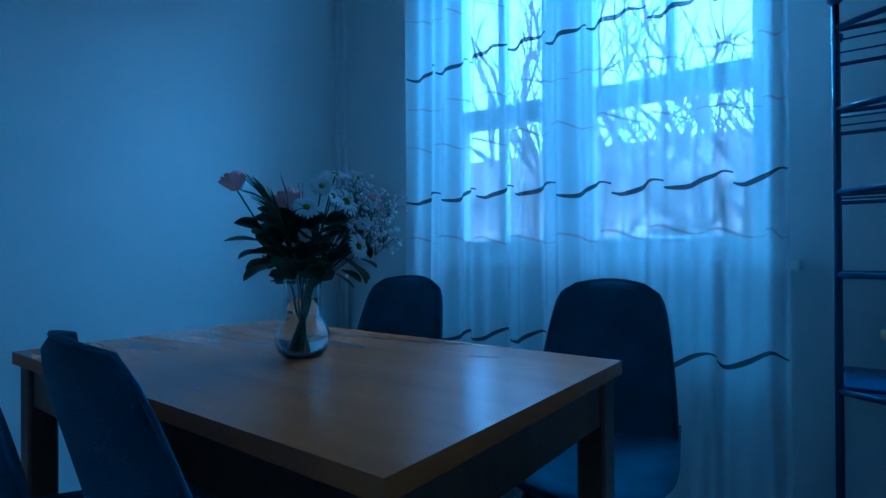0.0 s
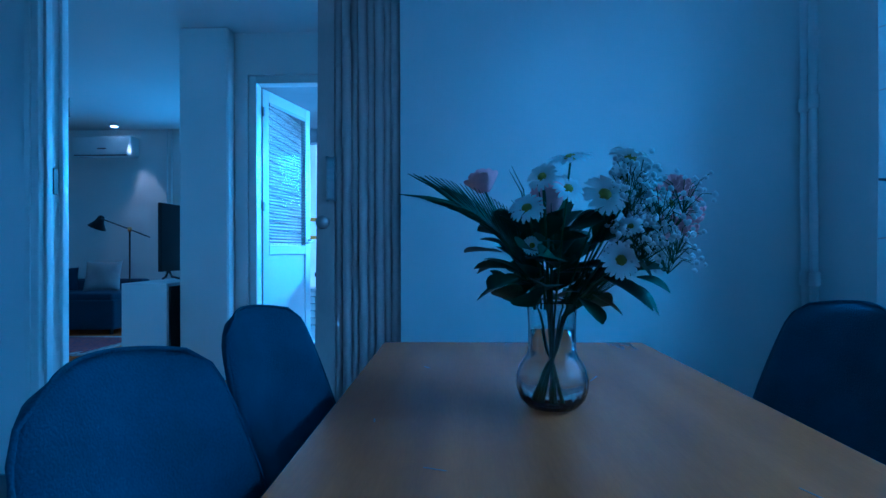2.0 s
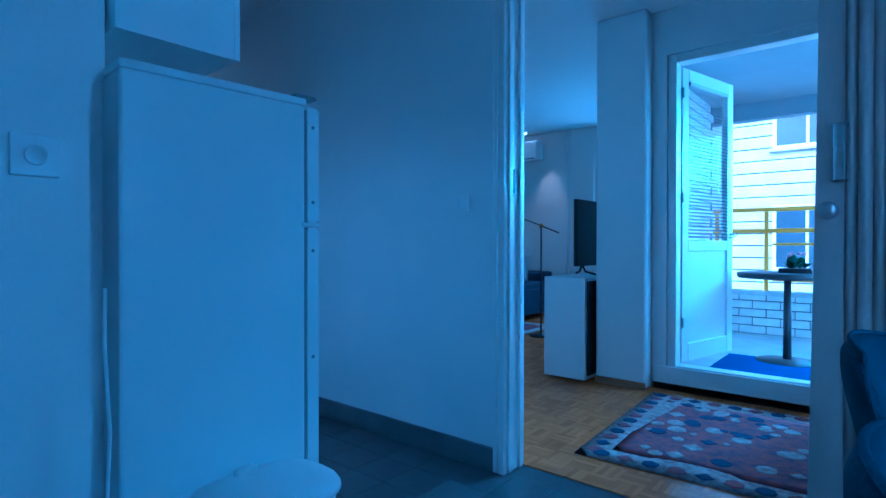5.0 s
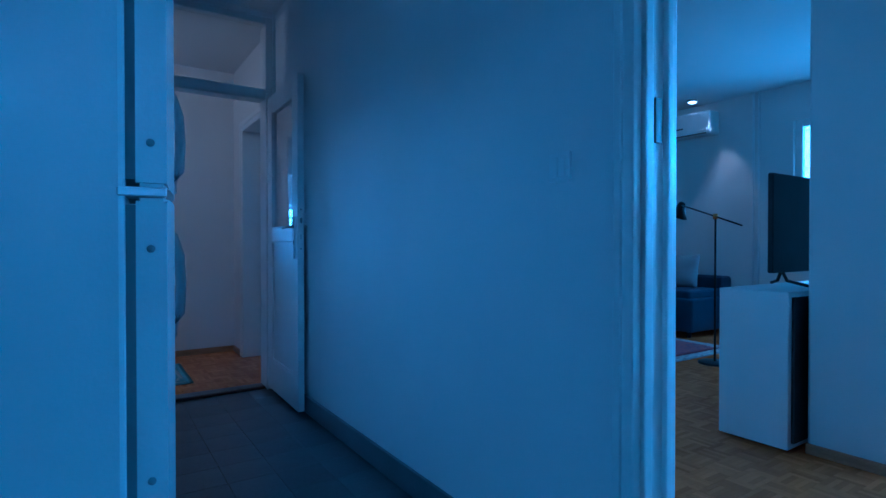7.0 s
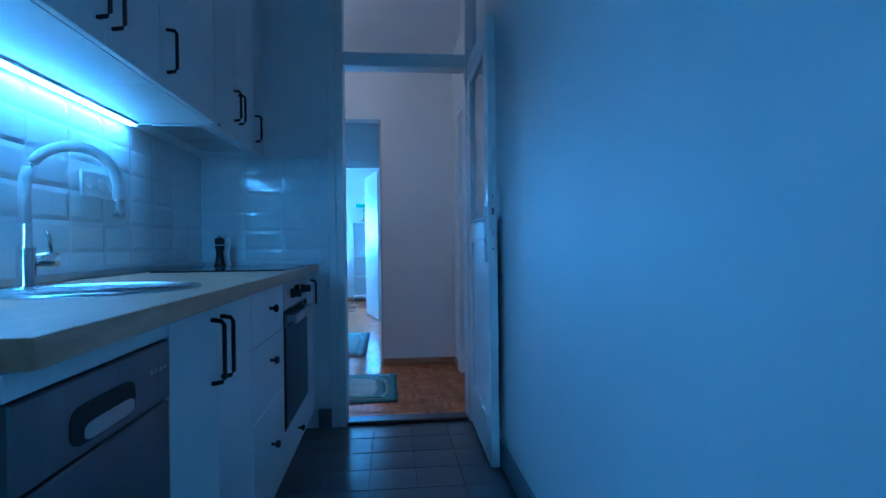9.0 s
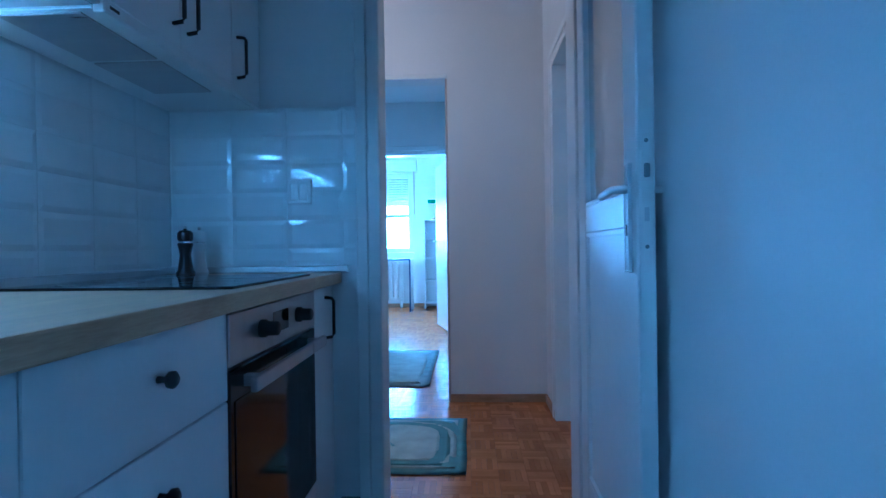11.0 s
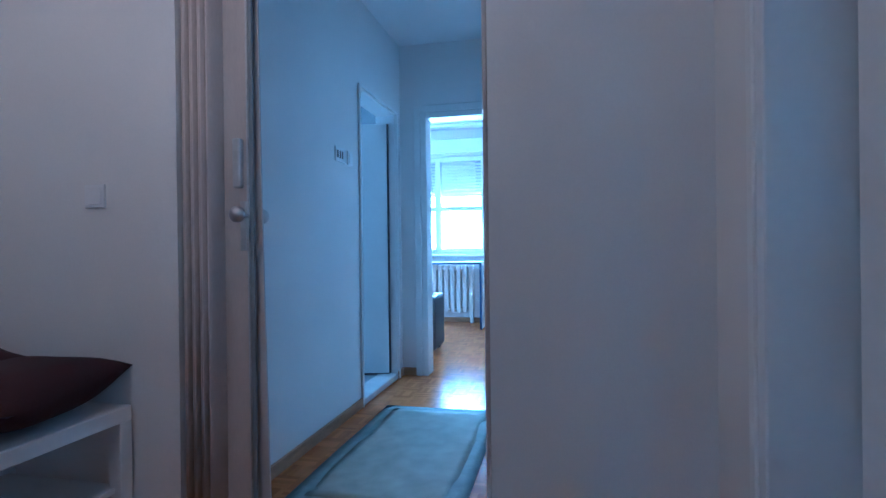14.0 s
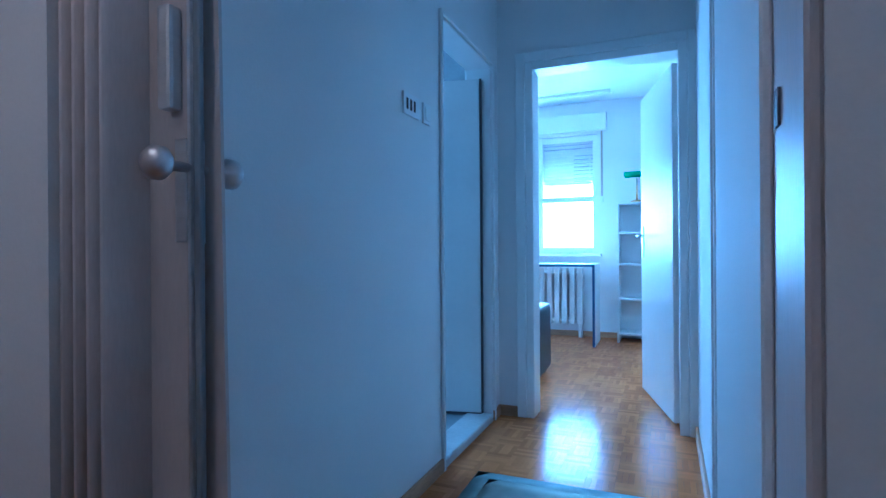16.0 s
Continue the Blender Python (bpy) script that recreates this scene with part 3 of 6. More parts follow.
def accordion(name, label, m, n, pitch, depth, h, stile, shift=0.0):
    """A folded concertina door: each pleat a rounded slat, then the leading stile with pulls and knobs on both sides."""
    d = thing(name, label, "folding door", m)
    prof = [(depth * 0.5 * math.cos(a), pitch * 0.57 * math.sin(a)) for a in [2 * math.pi * k / 18 for k in range(18)]]
    me = finish("pleat", rings([[(x * (1 + 0.05 * (1 - z / h)), y, z) for x, y in prof] for z in (0.012, h * 0.4, h)]), M_ACC, True)
    for i in range(n):
        ob = new("pleat", me)
        ob.parent = d
        ob.location = (shift + (0.006 if i % 2 else -0.006), pitch * (i + 0.5), 0)
    y = pitch * n
    e = y + stile
    part("stile", box(-0.012, y - 0.02, 0.012, 0.018, e - 0.022, h, 0.005, seg=2), M_ACC, d)
    part("edge_channel", box(0.002, e - 0.022, 0.012, 0.013, e - 0.004, h, 0.002), M_GASKET, d, "dark grey metal edge channel")
    part("edge_lip", box(0.012, e - 0.024, 0.012, 0.020, e - 0.017, h, 0.001), M_ALU, d, "thin aluminium lip")
    k = e - 0.020
    for q, f in ((1, 0.018), (-1, -0.012)):
        part("pull_handle", box(f, k - 0.044, 1.215, f + q * 0.026, k - 0.014, 1.385, 0.007, seg=2), M_ALU, d, "brushed metal pull handle")
        kp = part("knob_plate", box(f, k - 0.030, 1.0, f + q * 0.004, k - 0.004, 1.17, 0.0015), M_ALU, d)
        part("knob", lathe([(0.008, 0), (0.009, 0.034), (0.017, 0.040), (0.027, 0.052), (0.027, 0.066), (0.018, 0.076), (0.003, 0.079)], 18), M_STEEL, kp, "round metal knob", True).matrix_local = pose(f, k - 0.004, 1.122, 0, 90 * q, 0)
    # the last pleat hangs a little askew behind the stile
    rows = [[(-0.016 + o, y, z), (-0.018 + o, e + 0.002 + 0.030 * (1 - z / h) ** 1.6, z)] for o in (0.0, -0.007) for z in (0.012, h * 0.2, h * 0.45, h * 0.7, h)]
    part("loose_pleat", rings([[rows[i][0], rows[i][1], rows[i + 5][1], rows[i + 5][0]] for i in range(5)]), M_ACC, d, "last pleat hanging askew")
    return d


accordion("folding_door_dining", "folded grey-beige concertina door at the wide opening", pose(0.05, -1.495, 0), 8, 0.0335, 0.060, 2.38, 0.060)
accordion("folding_door_corridor", "folded pale grey concertina door at the corridor opening", pose(-1.605, 4.573, 0, 0, 0, -90), 7, 0.0155, 0.12, 2.05, 0.112, 0.045)

# ---------- dining room ----------
# window
wn = thing("window_1", "white double window with a transom bar, bright daylight behind", "window", kind="structure")


def bar(t, x0, z0, x1, z1, y0=-3.215, y1=-3.145, nm="window_frame"):
    part(nm, box(x0, y0, z0, x1, y1, z1, 0.004), M_GLOSS, t)


for x0, x1 in ((-0.80, -0.74), (-1.42, -1.20), (-2.00, -1.965)):
    bar(wn, x0, 0.95, x1, 2.40)
for a, b in ((-1.20, -0.80), (-1.965, -1.42)):
    bar(wn, a, 0.95, b, 1.03)
    bar(wn, a, 1.535, b, 1.62)
    bar(wn, a, 2.32, b, 2.40)
    for za, zb in ((1.03, 1.535), (1.62, 2.32)):
        g = part("pane", box(a, -3.183, za, b, -3.177, zb), M_GLASS, wn)
        g.visible_shadow = False
bar(wn, -1.02, 1.03, -0.985, 1.535, -3.205, -3.155)
bar(wn, -1.02, 1.62, -0.985, 2.32, -3.205, -3.155)
bar(wn, -1.72, 1.62, -1.69, 2.32, -3.205, -3.155)
part("window_sill", box(-2.10, -3.145, 0.915, -0.70, -2.98, 0.95, 0.008, seg=2), M_GLOSS, wn)
strap = thing("roller_strap", "beige roller shutter strap in a white guide beside the window", "strap")
part("strap_band", box(-2.045, -3.088, 1.60, -2.008, -3.080, 2.45), M_STRAP, strap)
part("strap_guide", box(-2.045, -3.090, 0.98, -2.012, -3.062, 1.60, 0.004), M_PLASTIC, strap)
part("strap_winder", box(-2.055, -3.09, 0.86, -2.005, -3.055, 0.98, 0.006), M_PLASTIC, strap)

# curtain: hanging folds, with waves of thread sewn on
cur = thing("curtain", "sheer white curtain with dark and pale embroidered waves", "curtain")
CX0, CX1, CZ0, CZ1 = -2.09, -0.775, 0.045, 2.52


def fold(x, z):
    k = (CZ1 - z) / (CZ1 - CZ0)
    return -2.80 + 0.028 * (0.6 + 0.6 * k) * math.sin(x * 38 + 0.6 * math.sin(x * 9)) + 0.014 * math.sin(x * 91 + 1.3 + z * 0.7) + 0.012 * math.sin(z * 2.1 + x * 6)


bm = bmesh.new()
NX, NZ = 170, 26
grid = [[bm.verts.new((CX0 + (CX1 - CX0) * i / NX, fold(CX0 + (CX1 - CX0) * i / NX, CZ0 + (CZ1 - CZ0) * j / NZ), CZ0 + (CZ1 - CZ0) * j / NZ)) for i in range(NX + 1)] for j in range(NZ + 1)]
for j in range(NZ):
    for i in range(NX):
        bm.faces.new((grid[j][i], grid[j][i + 1], grid[j + 1][i + 1], grid[j + 1][i]))
part("cloth", bm, M_SHEER, cur, smooth=True)
rail = thing("curtain_rail", "white curtain rail under the ceiling", "curtain rail")
part("rail", box(-2.3, -2.83, 2.52, -0.6, -2.77, 2.55, 0.004), M_PLASTIC, rail)
for x in (-2.2, -0.7):
    part("bracket", box(x - 0.012, -3.09, 2.535, x + 0.012, -2.77, 2.56, 0.003), M_PLASTIC, rail)
rnd = random.Random(4)
for z0, dark_, amp, wd in ((1.71, 1, 0.020, 0.0085), (1.56, 0, 0.014, 0.004), (1.39, 0, 0.014, 0.004), (1.185, 1, 0.018, 0.0085), (1.03, 0, 0.014, 0.005), (0.670, 1, 0.020, 0.0085), (2.05, 1, 0.02, 0.0085), (1.9, 0, 0.014, 0.004), (2.25, 0, 0.014, 0.004)):
    x = CX1 - 0.002
    while x > CX0 + 0.04:
        ln = rnd.uniform(0.13, 0.19)
        e = max(CX0 + 0.003, x - ln)
        n = 14
        dz = rnd.uniform(-0.012, 0.012)
        bm = bmesh.new()
        rows = []
        for i in range(n + 1):
            u = i / n
            xx = x + (e - x) * u
            zz = z0 + dz + amp * math.sin(2 * math.pi * (0.12 + 0.76 * u)) * (-1 if dark_ else 1)
            w = wd * (0.35 + 0.65 * math.sin(math.pi * min(1, u * 1.15)))
            rows.append([bm.verts.new((xx, fold(xx, zz + s * w) + 0.004, zz + s * w)) for s in (-1, 1)])
        for a, b in zip(rows, rows[1:]):
            bm.faces.new((a[0], a[1], b[1], b[0]))
        part("wave", bm, M_STRIPE if dark_ else M_STRIPEL, cur, smooth=True)
        x = e + (0.0 if rnd.random() < 0.4 else -0.004)

# heating pipes in the corner
for i, dx in enumerate((0.0, 0.055)):
    p = thing("heating_pipe", "white painted heating pipe with joints in the room corner", "pipe", group="heating pipes")
    part("pipe", tube([(-0.06 - dx, -3.05, 0.0), (-0.06 - dx, -3.05, H)], 0.013, 10), M_WALL, p, smooth=True)
    for z in (0.87, 1.53):
        part("joint", lathe([(0.013, 0), (0.019, 0.004), (0.019, 0.05), (0.013, 0.054)], 10, at=(-0.06 - dx, -3.05, z)), M_WALL, p, smooth=True)

# table
TX0, TX1, TY0, TY1 = -1.83, -0.625, -2.24, -1.52
tab = thing("dining_table", "rectangular stained pine dining table with a scratched glossy top", "table", pose(0, 0, 0))
rnd = random.Random(2)
nb = 7
for i in range(nb):
    a, b = TY0 + (TY1 - TY0) * i / nb, TY0 + (TY1 - TY0) * (i + 1) / nb
    part("top_board", box(TX0, a, 0.722, TX1, b, 0.75), M_TABLE, tab)
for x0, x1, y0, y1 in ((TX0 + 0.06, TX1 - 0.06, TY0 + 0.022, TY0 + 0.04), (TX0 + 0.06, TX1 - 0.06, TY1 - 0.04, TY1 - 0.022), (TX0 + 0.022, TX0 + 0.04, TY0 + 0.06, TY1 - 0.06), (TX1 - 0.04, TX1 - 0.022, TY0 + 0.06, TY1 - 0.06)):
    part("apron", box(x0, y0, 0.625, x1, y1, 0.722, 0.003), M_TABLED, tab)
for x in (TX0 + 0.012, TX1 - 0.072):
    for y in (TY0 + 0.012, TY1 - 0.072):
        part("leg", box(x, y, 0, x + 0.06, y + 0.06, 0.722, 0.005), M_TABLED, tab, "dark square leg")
for x, y, ln, a in ((-1.575, -2.11, 0.07, 20), (-1.50, -1.70, 0.03, 70), (-1.32, -1.60, 0.018, 10), (-1.05, -2.0, 0.05, 150), (-0.95, -1.66, 0.022, 40)):
    ob = part("scratch", box(-ln / 2, -0.0013, 0, ln / 2, 0.0013, 0.0006), M_TABLED, tab)
    ob.matrix_local = pose(x, y, 0.7498, 0, 0, a)


def chair(m):
    """Upholstered shell chair on four splayed legs; faces +y."""
    c = thing("dining_chair", "blue-grey fabric shell chair with dark wooden legs at the table", "chair", m, "chairs round the table")

    def half(v):
        return 0.192 * (1 - 0.27 * v * v) * (1 - 0.30 * (1 - math.sqrt(max(0.0, 1 - max(0, (v - 0.86) / 0.14) ** 2))))

    def back(sign):
        def f(u, v):
            s = 2 * u - 1
            w = half(v)
            bulge = (max(0.0, 1 - abs(s) ** 5) ** 0.5) * (max(0.0, 1 - max(0, (v - 0.6) / 0.4) ** 5)) ** 0.5
            y = -0.175 - 0.11 * v ** 1.3 + 0.055 * s * s * (1 - 0.35 * v) + sign * 0.021 * bulge - 0.03 * max(0, 0.25 - v)
            z = 0.42 + 0.475 * v - 0.013 * s * s * max(0, v - 0.5) * 2
            return (w * s, y, z)
        return f

    part("backrest", bowed(back(1), back(-1), 20, 30), M_FABRIC, c, smooth=True)

    edge = [back(1)(0.0, 0.08 + 0.92 * k / 16) for k in range(17)] + [back(1)(k / 12, 1.0) for k in range(1, 12)] + [back(1)(1.0, 1.0 - 0.92 * k / 16) for k in range(17)]
    part("piping", tube(edge, 0.0032, 6), M_FABRIC, c, "sewn edge seam", True)

    def seat(sign):
        def f(u, v):
            s, q = 2 * u - 1, 2 * v - 1
            w = 0.205 * (1 - 0.14 * max(0, q) ** 3) * (1 - 0.06 * max(0, -q))
            bulge = (max(0.0, 1 - abs(s) ** 5) ** 0.5) * (max(0.0, 1 - abs(q) ** 5)) ** 0.5
            z = 0.435 + 0.035 * s * s - 0.018 * q + 0.02 * q * q + sign * (0.024 if sign > 0 else 0.03) * bulge
            return (w * s, 0.22 * q + 0.005 - 0.03 * max(0, q) * s * s, z)
        return f

    part("seat", bowed(seat(1), seat(-1), 16, 16), M_FABRIC, c, smooth=True)
    part("seat_frame", box(-0.13, -0.13, 0.385, 0.13, 0.14, 0.405, 0.006), M_BLACK, c)
    for sx in (-1, 1):
        for sy in (-1, 1):
            part("leg", tube([(sx * 0.12, sy * 0.12, 0.40), (sx * 0.205, sy * 0.20, 0.0)], 0.016, 10, r_end=0.010), M_LEGW, c, smooth=True)
    return c


ch = chair(pose(-1.585, -1.605, 0, 0, 0, 171))
copy_thing(ch, pose(-1.10, -1.575, 0, 0, 0, 169))
copy_thing(ch, pose(-1.69, -2.42, 0, 0, 0, 9))
copy_thing(ch, pose(-0.995, -2.315, 0, 0, 0, 8))

# vase with flowers
VX, VY, VZ = -1.240, -1.884, 0.7505
vase = thing("glass_vase", "clear round-bellied glass vase half full of water", "vase", pose(VX, VY, VZ))
outer = [(0.034, 0.0), (0.042, 0.002), (0.053, 0.014), (0.0595, 0.034), (0.0595, 0.050), (0.053, 0.068), (0.0445, 0.080), (0.0405, 0.088), (0.0392, 0.098), (0.0392, 0.135), (0.0410, 0.168), (0.0414, 0.1725), (0.0410, 0.174)]
inner = [(0.0396, 0.174), (0.0390, 0.1725), (0.0386, 0.168), (0.0367, 0.135), (0.0367, 0.098), (0.0380, 0.088), (0.0420, 0.080), (0.0505, 0.067), (0.0568, 0.050), (0.0568, 0.034), (0.050, 0.015), (0.031, 0.008)]


def fluted(profile, n=22, amount=0.012):
    """A turned body with soft upright flutes."""
    seg = n * 4
    return rings([[(r * (1 + amount * f * math.cos(n * a)) * math.cos(a), r * (1 + amount * f * math.cos(n * a)) * math.sin(a), z) for a in [2 * math.pi * j / seg for j in range(seg)]] for r, z, f in [(r, z, max(0.0, 1 - z / 0.11)) for r, z in profile]])


part("bowl", fluted(outer + inner), M_VASE, vase, smooth=True)
part("water", lathe([(0.030, 0.0082), (0.0485, 0.0155), (0.0556, 0.034), (0.0556, 0.050), (0.0494, 0.067), (0.041, 0.080), (0.0370, 0.088), (0.0358, 0.098), (0.0358, 0.128)], 48), M_WATER, vase, smooth=True)
bq = thing("flower_bouquet", "bouquet of white daisies, pink roses and dark leaves", "flowers", pose(VX, VY, VZ))


def stem(tip, r=0.0016, mat_=None, nm="stem"):
    t = Vector(tip)
    base = Vector((-t.x * 0.12 + 0.008 * math.sin(t.x * 90), -t.y * 0.12, 0.014))
    neck = Vector((t.x * 0.16, t.y * 0.16, 0.15))
    neck.xy = neck.xy if neck.xy.length < 0.024 else neck.xy.normalized() * 0.024
    pts = []
    for i in range(9):
        u = i / 8
        pts.append(base.lerp(neck, u * 2) if u < 0.5 else neck.lerp(Vector((t.x * 0.6, t.y * 0.6, 0.15 + (t.z - 0.15) * 0.62)), (u - 0.5) * 2).lerp(t, ((u - 0.5) * 2) ** 2))
    return part(nm, tube(pts, r, 6), mat_ or M_STEM, bq, smooth=True)


def aim(tip, d):
    return Matrix.Translation(tip) @ Vector(d).to_track_quat("Z", "Y").to_matrix().to_4x4()


def daisy_bm(n=20, r=0.027):
    bm = bmesh.new()
    for i in range(n):
        a = 2 * math.pi * i / n
        z = 0.0016 * (i % 3)
        c, s = math.cos(a), math.sin(a)
        prev = None
        for k, (q, w, h) in enumerate(((0.25, 0.06, 0.0), (0.55, 0.115, 0.003), (0.85, 0.12, 0.002), (1.0, 0.05, -0.001))):
            cur_ = [bm.verts.new((c * q * r - s * w * r * e, s * q * r + c * w * r * e, z + h)) for e in (-1, 1)]
            if prev:
                bm.faces.new((prev[0], prev[1], cur_[1], cur_[0]))
            prev = cur_
    return bm


ME_D = finish("daisy_petals", daisy_bm(), M_PETW, True)
ME_C = finish("daisy_centre", lathe([(0.0075, 0.0), (0.0078, 0.003), (0.005, 0.006), (0.001, 0.007)], 10), M_YEL, True)


def daisy(tip, d, s=1.0):
    tip = (tip[0], tip[1] + 0.026, tip[2] - 0.012)
    stem(tip)
    d = Vector(d).normalized()
    f = new("daisy", ME_D)
    f.parent, f.matrix_local = bq, aim(tip, d) @ Matrix.Scale(s * 0.86, 4)
    c = new("daisy_centre", ME_C)
    c.parent = f


def rose_bm(r=0.022):
    bm = bmesh.new()
    for ring, (n, rr, hh, open_) in enumerate(((3, 0.35, 1.0, 0.1), (4, 0.6, 0.95, 0.25), (5, 0.85, 0.85, 0.45), (5, 1.05, 0.7, 0.75))):
        for i in range(n):
            a0 = 2 * math.pi * (i + 0.37 * ring) / n
            rows = []
            for v in range(5):
                q = v / 4
                rows.append([bm.verts.new(((rr * r * (0.35 + 0.65 * math.sin(q * 1.5)) + open_ * r * 0.35 * q ** 3) * math.cos(a0 + e * 0.75 * (1 - 0.3 * q * q)), (rr * r * (0.35 + 0.65 * math.sin(q * 1.5)) + open_ * r * 0.35 * q ** 3) * math.sin(a0 + e * 0.75 * (1 - 0.3 * q * q)), 1.7 * r * hh * q - 0.12 * r * e * e * q)) for e in (-1, -0.5, 0, 0.5, 1)])
            for a, b in zip(rows, rows[1:]):
                for k in range(4):
                    bm.faces.new((a[k], a[k + 1], b[k + 1], b[k]))
    return bm


ME_R = finish("rose", rose_bm(), M_PETP, True)


def rose(tip, d, s=1.0):
    stem(tip, 0.0022)
    f = new("rose", ME_R)
    f.parent, f.matrix_local = bq, aim(tip, d) @ Matrix.Scale(s, 4)


def leaf_bm(L, w, droop=0.2, fold_=0.25, n=8):
    bm = bmesh.new()
    rows = []
    for i in range(n + 1):
        u = i / n
        ww = w * math.sin(math.pi * min(1, u ** 1.35 * 0.97 + 0.02)) ** 0.62
        rows.append([bm.verts.new((L * u, e * ww, -droop * L * u * u + fold_ * abs(e) * ww)) for e in (-1, -0.5, 0, 0.5, 1)])
    for a, b in zip(rows, rows[1:]):
        for k in range(4):
            bm.faces.new((a[k], a[k + 1], b[k + 1], b[k]))
    return bm


ME_L = [finish("leaf", leaf_bm(L, w, dr), M_DGREEN, True) for L, w, dr in ((0.062, 0.025, 0.15), (0.056, 0.028, 0.25), (0.070, 0.024, 0.3))]


def leaf(at, yaw, pitch, k=0, s=1.0, roll=0):
    f = new("leaf", ME_L[k % 3])
    f.parent, f.matrix_local = bq, pose(*at, roll, -pitch, yaw) @ Matrix.Scale(s, 4)


rnd = random.Random(11)
for tip, d, s in (((-0.065, -0.096, 0.355), (-0.85, -0.1, 0.45), 1.55), ((-0.096, -0.038, 0.405), (-0.25, 0.15, 0.9), 1.5), ((-0.06, -0.137, 0.412), (0.1, -0.35, 0.9), 1.45), ((-0.077, 0.024, 0.334), (-0.7, 0.35, 0.6), 1.25), ((-0.035, -0.203, 0.343), (-0.6, -0.35, 0.7), 1.45),
                  ((-0.085, -0.114, 0.255), (-0.95, -0.05, 0.2), 1.3), ((-0.104, 0.005, 0.378), (-0.7, 0.5, 0.45), 1.05), ((-0.09, -0.035, 0.362), (-0.75, -0.3, 0.5), 1.15), ((-0.09, -0.128, 0.305), (-0.6, 0.5, 0.5), 0.8), ((-0.06, 0.014, 0.278), (-0.9, 0.3, 0.2), 0.7), ((0.083, -0.024, 0.375), (0.2, 0.4, 0.9), 1.1), ((0.02, -0.16, 0.385), (0.3, -0.3, 0.9), 1.3)):
    daisy(tip, d, s)
for tip, d, s in (((0.085, 0.105, 0.365), (0.1, 0.3, 1), 1.15), ((0.05, -0.01, 0.325), (0.1, 0.3, 1), 1.45)):
    rose(tip, d, s)
# a ruffled carnation: heaps of crimped petals
for c0, n_ in (((-0.015, -0.195, 0.348), 30), ((-0.01, -0.212, 0.322), 30), ((-0.005, -0.205, 0.295), 18)):
    stem(c0, 0.002)
    cb_ = bmesh.new()
    for k in range(n_):
        dirn = Vector((rnd.uniform(-1, 1), rnd.uniform(-1, 0.6), rnd.uniform(-0.4, 1))).normalized()
        q = dirn.to_track_quat("Z", "Y").to_matrix()
        rows = [[cb_.verts.new(Vector(c0) + q @ Vector(((i - 3) / 3 * 0.016 * h_, 0.004 * (-1) ** i * h_, 0.032 * h_))) for i in range(7)] for h_ in (0.15, 0.6, 1.0)]
        for r0, r1 in zip(rows, rows[1:]):
            for i in range(6):
                cb_.faces.new((r0[i], r0[i + 1], r1[i + 1], r1[i]))
    part("carnation", cb_, M_PETP, bq, "ruffled pink carnation", True)
for k in range(20):
    c = Vector((-0.05 + rnd.uniform(-0.05, 0.05), -0.142 + rnd.uniform(-0.05, 0.05), 0.315 + rnd.uniform(-0.07, 0.06)))
    stem(c, 0.0010)
    bm = bmesh.new()
    heads = []
    for i in range(13):
        e = c + Vector((rnd.uniform(-1, 1), rnd.uniform(-1, 1), rnd.uniform(-0.6, 1))) * 0.036
        tube([c - Vector((0, 0, 0.03)), c.lerp(e, 0.6), e], 0.0006, 4, bm)
        heads += [e, e + Vector((rnd.uniform(-1, 1), rnd.uniform(-1, 1), rnd.uniform(-1, 1))) * 0.011]
    tw = part("twig_spray", bm, M_STEM, bq)
    bm = bmesh.new()
    for e in heads:
        bmesh.ops.create_icosphere(bm, subdivisions=1, radius=rnd.uniform(0.0032, 0.0052), matrix=Matrix.Translation(e))
    tagged(part("blossom", bm, M_PETW, tw, "tiny white flower heads", True), kind="stuff")
# broad leaves low round the neck
for at, yaw, pitch, k, s in (((0.04, 0.08, 0.255), 62, 8, 0, 1.15), ((0.04, 0.07, 0.275), 50, 30, 1, 1.1), ((0.04, 0.06, 0.235), 75, -2, 1, 1.15), ((0.03, 0.05, 0.205), 88, -8, 2, 1.1), ((-0.04, 0.06, 0.215), 120, -4, 1, 1.0), ((-0.05, -0.07, 0.215), 255, -18, 2, 1.25), ((-0.06, -0.10, 0.255), 250, -30, 1, 1.0), ((-0.07, -0.03, 0.185), 215, -30, 0, 0.9), ((-0.07, -0.05, 0.19), 240, -24, 0, 0.85), ((-0.06, -0.10, 0.27), 260, 30, 0, 0.8), ((0.05, -0.06, 0.22), 300, 0, 1, 1.2), ((0.06, -0.03, 0.23), 335, 5, 0, 1.2), ((0.07, 0.02, 0.21), 15, -6, 2, 1.1), ((-0.03, -0.11, 0.205), 262, -28, 2, 1.05), ((-0.045, -0.125, 0.215), 250, -12, 1, 0.95), ((-0.02, -0.13, 0.225), 275, 10, 0, 0.95)):
    leaf(at, yaw, pitch, k, s, rnd.uniform(-25, 25))
for k in range(78):
    a, r = rnd.uniform(0, 360), rnd.uniform(0.005, 0.085)
    z = rnd.uniform(0.165, 0.30)
    leaf((r * math.cos(radians(a)), r * math.sin(radians(a)), z), a + rnd.uniform(-40, 40), rnd.uniform(-5, 50) if z < 0.24 else rnd.uniform(10, 70), k, rnd.uniform(0.75, 1.15), rnd.uniform(-40, 40))
